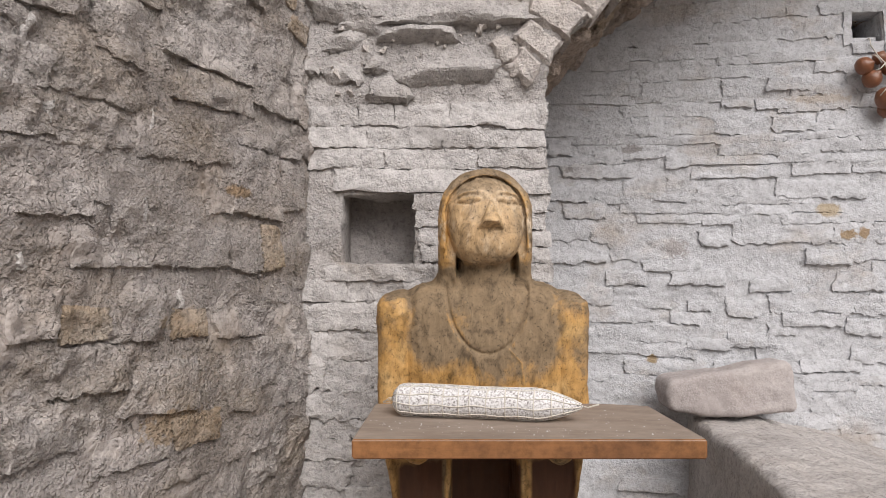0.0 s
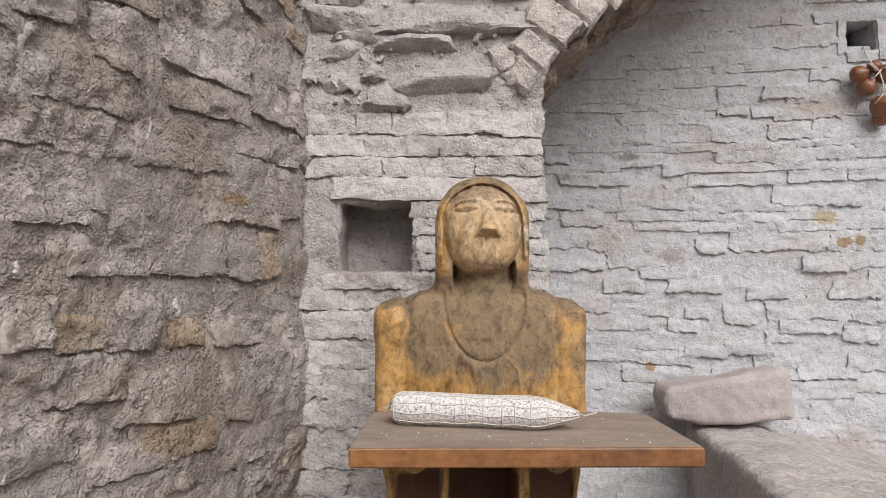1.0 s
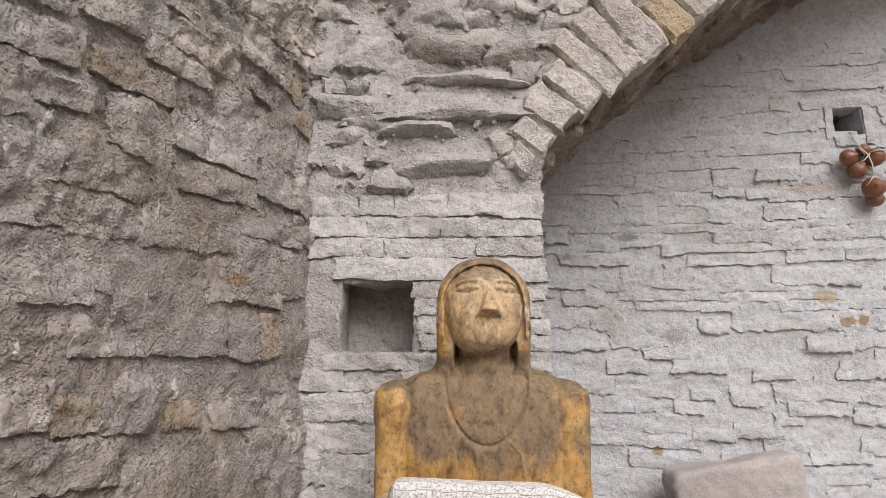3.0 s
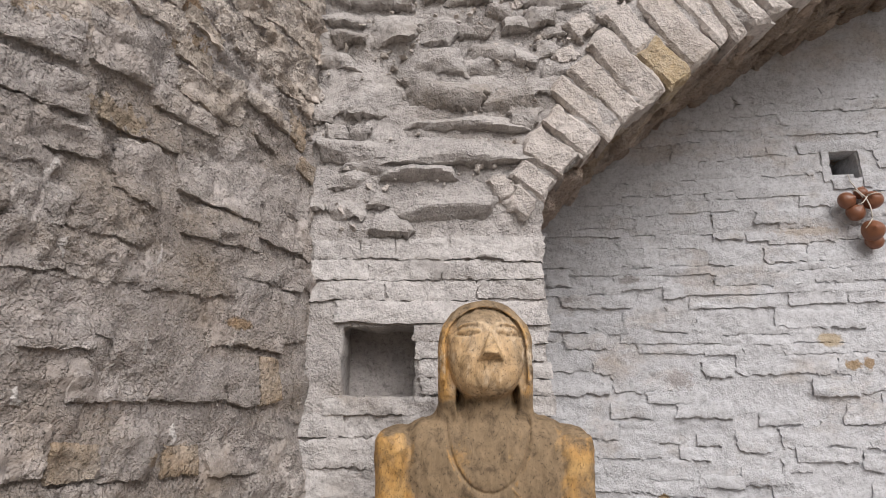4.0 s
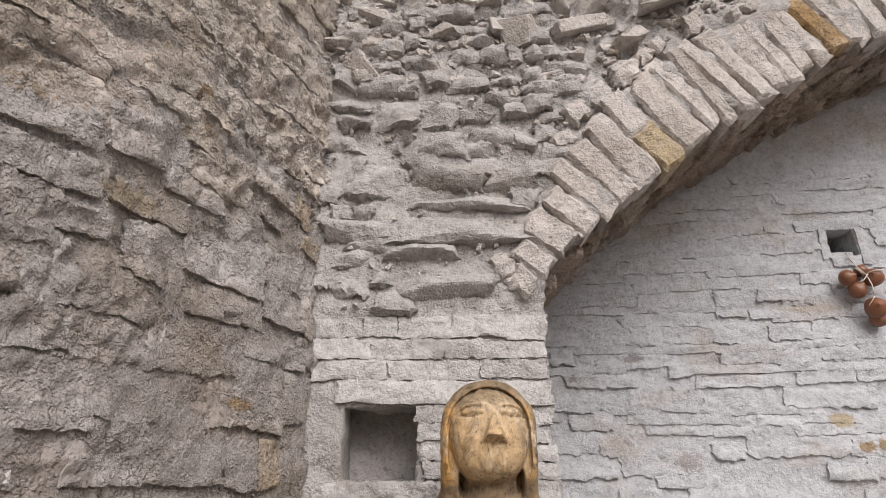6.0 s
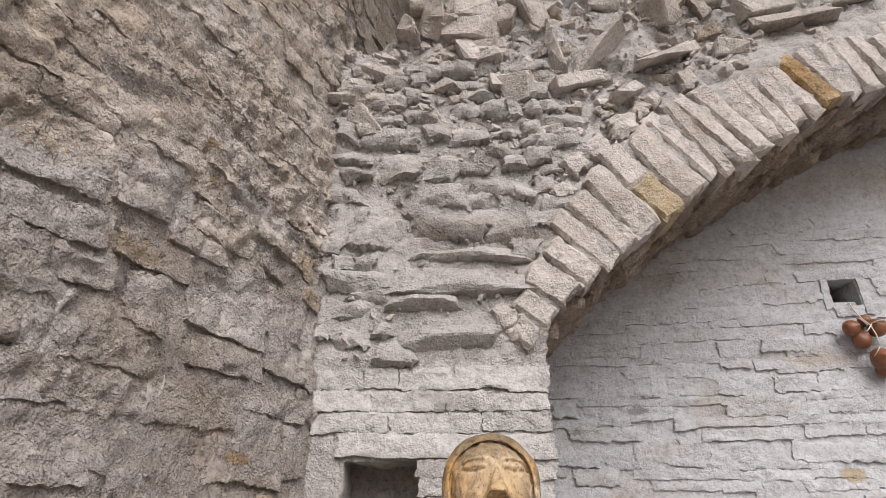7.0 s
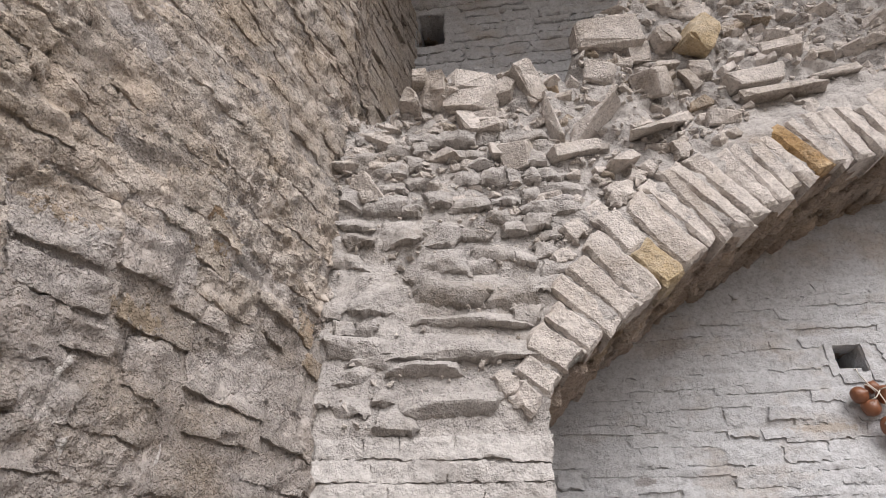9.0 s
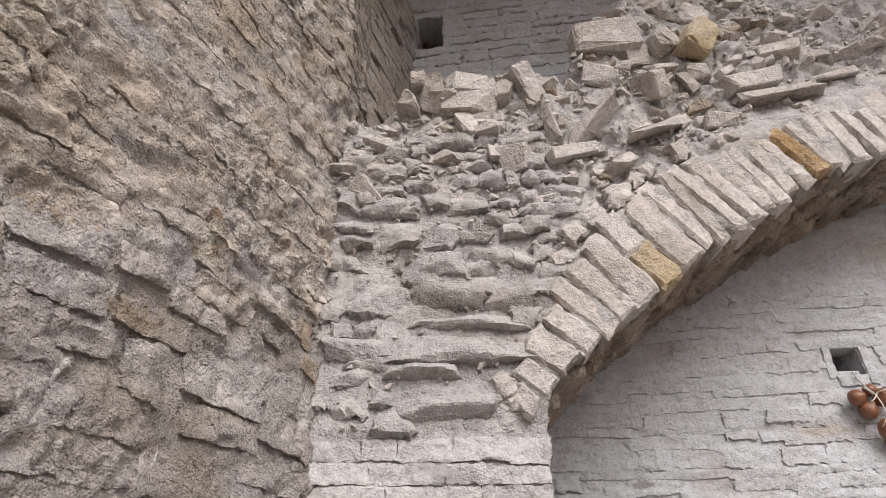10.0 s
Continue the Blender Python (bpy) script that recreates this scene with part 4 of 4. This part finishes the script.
def figure_field(X, Y, Z):
    x = X - FX
    ax = np.abs(x)
    # head: hood, then the face set into it, thrown back so that the chin leads
    YS = Y - 0.10 * (Z - 1.55)

    def arched(radius, spring, foot, y0, y1, r):
        d = np.where(Z > spring, np.hypot(x, (Z - spring) * 1.0), ax) - radius
        e = np.stack([d + r, foot - Z + r, y0 - YS + r, YS - y1 + r])
        return np.sqrt((np.maximum(e, 0) ** 2).sum(0)) + np.minimum(e.max(0), 0) - r

    hood = arched(0.1235, 1.562, 1.365, 1.634 + 0.55 * np.clip(1.475 - Z, 0, 0.12), 1.850, 0.026)
    hood = carve(hood, arched(0.1060, 1.557, 1.30, 1.50, 1.652, 0.006), 0.003)
    hood = carve(hood, block(x, Y, Z, (0.004, 1.62, 1.385), (0.082, 0.10, 0.085), 0.02), 0.008)
    lean = radians(13)
    S = (Y - 1.672) * math.sin(lean) + (Z - 1.552) * math.cos(lean)
    N = (Z - 1.552) * math.sin(lean) - (Y - 1.672) * math.cos(lean)
    face = ball(x, N, S, (0, 0.007, -0.002), (0.104, 0.074, 0.114))
    jaw = block(x, N, S, (0, -0.004, -0.058), (0.080 + 0.16 * np.clip(S + 0.058, -0.06, 0.06), 0.070, 0.066), 0.046)
    face = melt(face, jaw, 0.03)
    front = N > 0.01
    # the features sit a little to one side of the hood's middle
    ax = np.abs(x - 0.006)
    # brows, closed lids
    span_x = np.clip((ax - 0.010) / 0.012, 0, 1) * np.clip((0.086 - ax) / 0.012, 0, 1) * front
    brow = S - 0.052 + 5.0 * (ax - 0.042) ** 2
    face = face - span_x * (0.0035 * np.exp(-((brow / 0.004) ** 2)) + 0.0015 * np.clip((brow + 0.002) / 0.006, 0, 1) * np.exp(-np.maximum(brow, 0) / 0.03))
    lid = np.sqrt(((ax - 0.049) / 0.032) ** 2 + ((S - 0.031) / 0.0125) ** 2)
    face = face - front * 0.006 * np.clip(1.05 - lid**2, 0, 1) + front * 0.0035 * np.exp(-(((lid - 1.05) * 0.0125 / 0.0028) ** 2))
    face = face + front * 0.0030 * np.exp(-(((S - 0.025 + 4 * (ax - 0.049) ** 2) / 0.0022) ** 2)) * (lid < 1)
    face = face + front * 0.004 * np.exp(-(((ax - 0.030) / 0.014) ** 2) - ((S + 0.012) / 0.030) ** 2)
    # nose: a flat-fronted wedge that stands out most at its foot, cut off slanting
    zn = np.clip((0.030 - S) / 0.074, 0, 1)
    nose = np.maximum.reduce([np.abs(x - 0.010) - (0.0010 + 0.0235 * zn) * np.clip(1.25 - (N - 0.078) * 15, 0.45, 1.3), N - 0.080 - 0.030 * zn, S - 0.030, -0.050 + (N - 0.078) * 0.42 - S, 0.03 - N]) * 0.8
    face = np.minimum(face, nose)
    ax = np.abs(x)
    neck = limb(x, Y, Z, (0.004, 1.700, 1.47), (0, 1.738, 1.34), 0.068, 0.084)
    body = melt(np.minimum(hood, face), neck, 0.010)
    # trunk and shoulders
    trunk = block(x, Y, Z, (0, 1.755, 1.20), (0.215, 0.115, 0.17), 0.06)
    yoke = limb(ax, Y, Z, (0.0, 1.745, 1.335), (0.200, 1.745, 1.262), 0.078, 0.072)
    breast = ball(x, Y, Z, (0, 1.695, 1.21), (0.19, 0.07, 0.15))
    trunk = melt(melt(trunk, breast, 0.05), yoke, 0.05)
    # neckline: a shallow groove that hangs in a curve
    drop = np.sqrt(((x - 0.004) / 0.108) ** 2 + ((Z - 1.375) / 0.178) ** 2)
    worn = np.clip((1.39 - Z) / 0.02, 0, 1) * (Y < 1.76)
    trunk = trunk + worn * (0.0055 * np.exp(-(((drop - 1) * 0.11 / 0.0036) ** 2)) + 0.0025 * (drop < 1))
    inner = np.sqrt(((x - 0.002) / 0.050) ** 2 + ((Z - 1.375) / 0.105) ** 2)
    trunk = trunk + worn * 0.0022 * np.exp(-(((inner - 1) * 0.05 / 0.0035) ** 2))
    fold = x - 0.045 - 0.75 * np.clip(1.235 - Z, 0, 0.06) - 0.12 * (1.19 - Z)
    trunk = trunk - 0.004 * np.exp(-((fold / 0.0045) ** 2)) * (Y < 1.72) * np.clip((1.235 - Z) / 0.03, 0, 1)
    # upper arms, boxy, and the fore-arms under the board
    ax = np.abs(x + 0.006)
    arm = block(ax, Y, Z, (0.236, 1.725, 1.155), (0.042, 0.085, 0.185), 0.028)
    shoulder = ball(ax, Y, Z, (0.214, 1.735, 1.288), (0.064, 0.085, 0.068))
    arm = melt(arm, shoulder, 0.04)
    elbow = limb(ax, Y, Z, (0.225, 1.70, 1.00), (0.165, 1.46, 1.003), 0.040, 0.034)
    arm = melt(arm, elbow, 0.03)
    body = np.minimum(melt(body, trunk, 0.028), arm)
    # sleeves, lap and robe, under the board
    hang = np.clip((1.0 - Z) / 0.45, 0, 1)
    sleeve = block(ax - 0.172 + 0.03 * hang, Y, Z, (0, 1.70, 0.80), (0.092 - 0.045 * hang, 0.11, 0.22), 0.02)
    sleeve = carve(sleeve, block(ax - 0.172 + 0.03 * hang, Y, Z, (0, 1.56, 0.80), (0.074 - 0.045 * hang, 0.045, 0.30), 0.01), 0.004)
    body = np.minimum(body, sleeve)
    thigh = limb(ax, Y, Z, (0.115, 1.80, 0.98), (0.130, 1.76, 0.20), 0.030, 0.060)
    robe = block(x, Y, Z, (0, 1.90, 0.55), (0.17, 0.05, 0.56), 0.03)
    foot = block(x, Y, Z, (0, 1.72, 0.09), (0.26, 0.22, 0.09), 0.03)
    body = np.minimum(body, np.minimum(melt(thigh, robe, 0.03), foot))
    # tool marks
    return body + 0.0022 * value_noise(X * 55, Y * 55, Z * 26, 71) + 0.0015 * value_noise(X * 120, Y * 120, Z * 60, 72)


bust_v, bust_f = surface_net(figure_field, (FX - 0.31, 1.48, 1.03), (FX + 0.31, 1.91, 1.72), 0.0034)
seat_v, seat_f = surface_net(figure_field, (FX - 0.31, 1.41, -0.02), (FX + 0.31, 1.97, 1.05), 0.0075)
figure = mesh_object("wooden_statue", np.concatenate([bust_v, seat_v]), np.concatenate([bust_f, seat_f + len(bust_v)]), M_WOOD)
tagged(figure, "carved seated wooden statue, ochre wood weathered grey-brown", "statue")

# ---- the board that the figure carries ----
bm = bmesh.new()
outline = [(-0.187, 1.285), (0.541, 1.285), (0.515, 1.575), (0.40, 1.600), (-0.172, 1.600)]
low = [bm.verts.new((x, y, 1.036)) for x, y in outline]
high = [bm.verts.new((x, y, 1.077)) for x, y in outline]
bm.faces.new(low[::-1])
bm.faces.new(high)
for i in range(5):
    j = (i + 1) % 5
    bm.faces.new((low[i], low[j], high[j], high[i]))
bmesh.ops.bevel(bm, geom=bm.edges[:], offset=0.0035, segments=3, affect="EDGES")
board = from_bmesh("serving_board", bm, M_BOARD)
board.data.set_sharp_from_angle(angle=radians(50))
tagged(board, "thick orange-brown wooden board, dusty top, on the statue's arms", "board")

# ---- the cured sausage on it ----
AX0, AX1, AR = Vector((-0.119, 1.490, 1.1135)), Vector((0.314, 1.415, 1.1135)), 0.0365
sausage = tagged(new("cured_sausage"), "white mouldy cured sausage in string netting on the board", "sausage")
along = (AX1 - AX0).normalized()
side = along.cross(Vector((0, 0, 1))).normalized()
span = (AX1 - AX0).length
sausage.matrix_basis = Matrix((along, -side, Vector((0, 0, 1)))).transposed().to_4x4()
sausage.matrix_basis.translation = AX0


def sausage_r(f):
    """Its radius along its length, blunt at one end and pointed at the other."""
    a = min(1.0, math.sqrt(max(0.0, 1 - (1 - min(f, 0.07) / 0.07) ** 2)))
    b = 1.0 if f < 0.74 else max(0.0, 1 - ((f - 0.74) / 0.26) ** 1.7)
    return AR * min(a, 1) * (0.10 + 0.90 * b) * (1 + 0.03 * math.sin(f * 9))


def ring_point(f, t, lift=0.0):
    r = sausage_r(f) + lift
    return (f * span, r * math.sin(t), r * math.cos(t) * 0.97)


V, F = [], []
NL, NR = 110, 40
for i in range(NL + 1):
    f = i / NL
    for j in range(NR):
        t = 2 * math.pi * j / NR
        net = 0.0012 * max(abs(math.sin(f * math.pi * 13)), 0.2) * abs(math.sin(t * 4))
        V.append(ring_point(f, t, (net - 0.0006) if 0.03 < f < 0.97 else -0.0005))
for i in range(NL):
    for j in range(NR):
        k = (j + 1) % NR
        F.append((i * NR + j, i * NR + k, (i + 1) * NR + k, (i + 1) * NR + j))
F += [tuple(range(NR))[::-1], tuple(NL * NR + j for j in range(NR))]
mesh_object("casing", V, F, M_MOULD, sausage)


def cord(name, points, radius, parent, material, closed=False):
    """A thin round cord through points, as one mesh."""
    P = [Vector(p) for p in points]
    V, F, n, k = [], [], len(points), 6
    for i, p in enumerate(P):
        a = P[i - 1] if i or closed else p
        b = P[(i + 1) % n] if i < n - 1 or closed else p
        d = (b - a).normalized()
        s = d.cross(Vector((0.3, 0.5, 0.81))).normalized()
        q = d.cross(s)
        V += [p + radius * (math.cos(6.2832 * j / k) * s + math.sin(6.2832 * j / k) * q) for j in range(k)]
    for i in range(n if closed else n - 1):
        for j in range(k):
            a, b = i * k + j, i * k + (j + 1) % k
            c, d = ((i + 1) % n) * k + (j + 1) % k, ((i + 1) % n) * k + j
            F.append((a, b, c, d))
    if not closed:
        F += [tuple(range(k))[::-1], tuple((n - 1) * k + j for j in range(k))]
    return mesh_object(name, V, F, material, parent)


jig = np.random.default_rng(9)
for i in range(12):
    f = 0.045 + i * 0.080 + jig.normal(0, 0.006)
    lean = jig.normal(0, 0.006)
    cord("string_hoop", [ring_point(min(0.985, max(0.02, f + lean * math.sin(6.2832 * j / 28))), 6.2832 * j / 28, 0.0010) for j in range(28)], 0.0014, sausage, M_STRING, True)
for i in range(10):
    t0 = 6.2832 * (i + 0.4) / 10
    cord("string_line", [ring_point(0.004 + 0.992 * j / 60, t0 + 0.06 * math.sin(j * 0.5 + i), 0.0010) for j in range(61)], 0.0013, sausage, M_STRING)
cord("string_tie", [(span, 0, 0), (span + 0.012, -0.002, -0.002), (span + 0.024, -0.004, 0.003), (span + 0.036, -0.002, 0.006)], 0.0016, sausage, M_STRING)
for i in range(5):
    a = jig.uniform(-1, 1, 2)
    cord("string_end", [(0.004, 0.004 * i - 0.01, 0.006), (-0.008, 0.005 * i - 0.012 + a[0] * 0.004, 0.004 - 0.004 * i), (-0.019 - 0.002 * i, 0.006 * i - 0.014 + a[1] * 0.006, -0.010 + 0.006 * a[0])], 0.0007, sausage, M_STRING)

V, F = [], []
for i in range(150):
    f = jig.uniform(-0.15, 1.45)
    p = AX0 + (AX1 - AX0) * f + Vector((0, -0.055 - abs(jig.normal(0, 0.045)) if f < 1.05 else jig.normal(0.0, 0.06), 0))
    r = abs(jig.normal(0, 0.0006)) + 0.00035
    if not (-0.17 < p.x < 0.50 and 1.30 < p.y < 1.58):
        continue
    base = len(V)
    z = 1.0772
    V += [(p.x - r, p.y, z), (p.x, p.y - r * 1.2, z), (p.x + r * 1.3, p.y, z), (p.x, p.y + r, z), (p.x, p.y, z + r * 1.2)]
    F += [(base, base + 1, base + 4), (base + 1, base + 2, base + 4), (base + 2, base + 3, base + 4), (base + 3, base, base + 4)]
crumbs = mesh_object("mould_crumbs", V, F, M_CRUMB)
tagged(crumbs, "white flakes of mould fallen on the dusty board", "crumbs", kind="stuff")


# ---- the low wall beside it and the loose slab on top ----
def bench_field(X, Y, Z):
    top = 0.760 - 0.30 * np.clip(X - 1.36, 0, 3) + 0.02 * fbm(X * 4, Y * 4, 0.3, 3, 81)
    side = 1.065 - 0.12 * (2.35 - Y) + 0.02 * fbm(X * 3, Y * 4, Z * 4, 3, 82)
    e = np.stack([side - X, Z - top, 1.25 - Y, Y - 3.05, X - 2.7, -Z])
    r = 0.035
    return np.sqrt((np.maximum(e + r, 0) ** 2).sum(0)) + np.minimum((e + r).max(0), 0) - r + 0.006 * fbm(X * 14, Y * 14, Z * 14, 3, 83)


bv, bf = surface_net(bench_field, (0.85, 1.2, -0.03), (2.72, 3.08, 0.84), 0.016)
bench = mesh_object("low_wall", bv, bf, M_BENCH)
tagged(bench, "low masonry wall with a worn, dusty plaster top", "wall", kind="structure")


def loose_field(X, Y, Z):
    u = X - 1.22
    top = 0.965 + 0.145 * u
    low = 0.776 - 0.012 * np.cos(u * 9)
    e = np.stack([u - 0.278 + 0.10 * (Z - 0.87), -u - 0.275 + 0.18 * np.abs(Z - 0.87), Z - top, low - Z, Y - 2.83, 2.66 - Y + 0.06 * (Z - 0.8)])
    r = 0.030
    return np.sqrt((np.maximum(e + r, 0) ** 2).sum(0)) + np.minimum((e + r).max(0), 0) - r + 0.007 * fbm(X * 9, Y * 9, Z * 9, 3, 91) + 0.002 * fbm(X * 50, Y * 50, Z * 50, 2, 92)


lv, lf = surface_net(loose_field, (0.88, 2.58, 0.70), (1.58, 2.90, 1.07), 0.009)
loose = mesh_object("loose_stone_slab", lv, lf, M_TUFF)
tagged(loose, "rounded rosy-grey stone slab lying on the low wall", "stone")

# ---- the hanging bunch by the putlog hole ----
bunch = tagged(new("hanging_bunch"), "bunch of glossy brown gourds tied with string on the wall", "gourds")
bunch.matrix_basis = AT_BACK @ pose(hu + 0.01, -0.06, 2.27)


def gourd(at, r, turn, squash=0.92):
    V, F, n, k = [], [], 22, 28
    for i in range(n + 1):
        f = math.pi * i / n
        for j in range(k):
            t = 6.2832 * j / k
            rib = 1 + 0.035 * math.cos(3 * t + f + 40 * r) + 0.05 * math.cos(t + 90 * r) * math.sin(f)
            tip = 0.22 * r * math.exp(-((f / 0.22) ** 2)) + 0.10 * r * math.exp(-(((math.pi - f) / 0.25) ** 2))
            V.append((r * math.sin(f) * math.cos(t) * rib, r * math.sin(f) * math.sin(t) * rib, r * squash * math.cos(f) + tip * (1 if f < 1.57 else -1)))
    for i in range(n):
        for j in range(k):
            F.append((i * k + j, (i + 1) * k + j, (i + 1) * k + (j + 1) % k, i * k + (j + 1) % k))
    return mesh_object("gourd", V, F, M_ONION, bunch, pose(*at, *turn))


for at, r, turn in (((-0.055, 0.0, 0.016), 0.039, (80, 20, 30)), ((0.050, -0.01, 0.012), 0.043, (60, -60, 0)), ((-0.018, 0.01, -0.040), 0.041, (40, 35, 0)), ((0.032, -0.012, -0.130), 0.048, (75, -70, 0)), ((0.020, 0.022, 0.055), 0.030, (10, 20, 0)), ((0.045, 0.015, -0.175), 0.038, (30, 10, 0))):
    gourd(at, r, turn)
cord("string", [(0.005, 0.10, 0.165), (-0.01, 0.045, 0.152), (-0.012, 0.035, 0.12), (0.0, 0.0, 0.06), (0.012, -0.03, 0.02), (0.018, -0.045, -0.03), (0.016, -0.05, -0.09)], 0.003, bunch, M_STRING)
cord("string", [(0.0, -0.03, 0.02), (-0.02, -0.045, 0.035), (-0.03, -0.04, 0.05), (-0.03, -0.01, 0.06)], 0.0028, bunch, M_STRING)
cord("string", [(0.012, -0.045, 0.02), (-0.012, -0.048, -0.008), (-0.03, -0.045, -0.016)], 0.0026, bunch, M_STRING)
cord("string", [(0.012, -0.04, 0.025), (0.04, -0.058, 0.032), (0.08, -0.05, 0.034)], 0.0026, bunch, M_STRING)
cord("string", [(0.016, -0.05, -0.085), (0.0, -0.055, -0.105), (-0.012, -0.04, -0.125)], 0.0026, bunch, M_STRING)
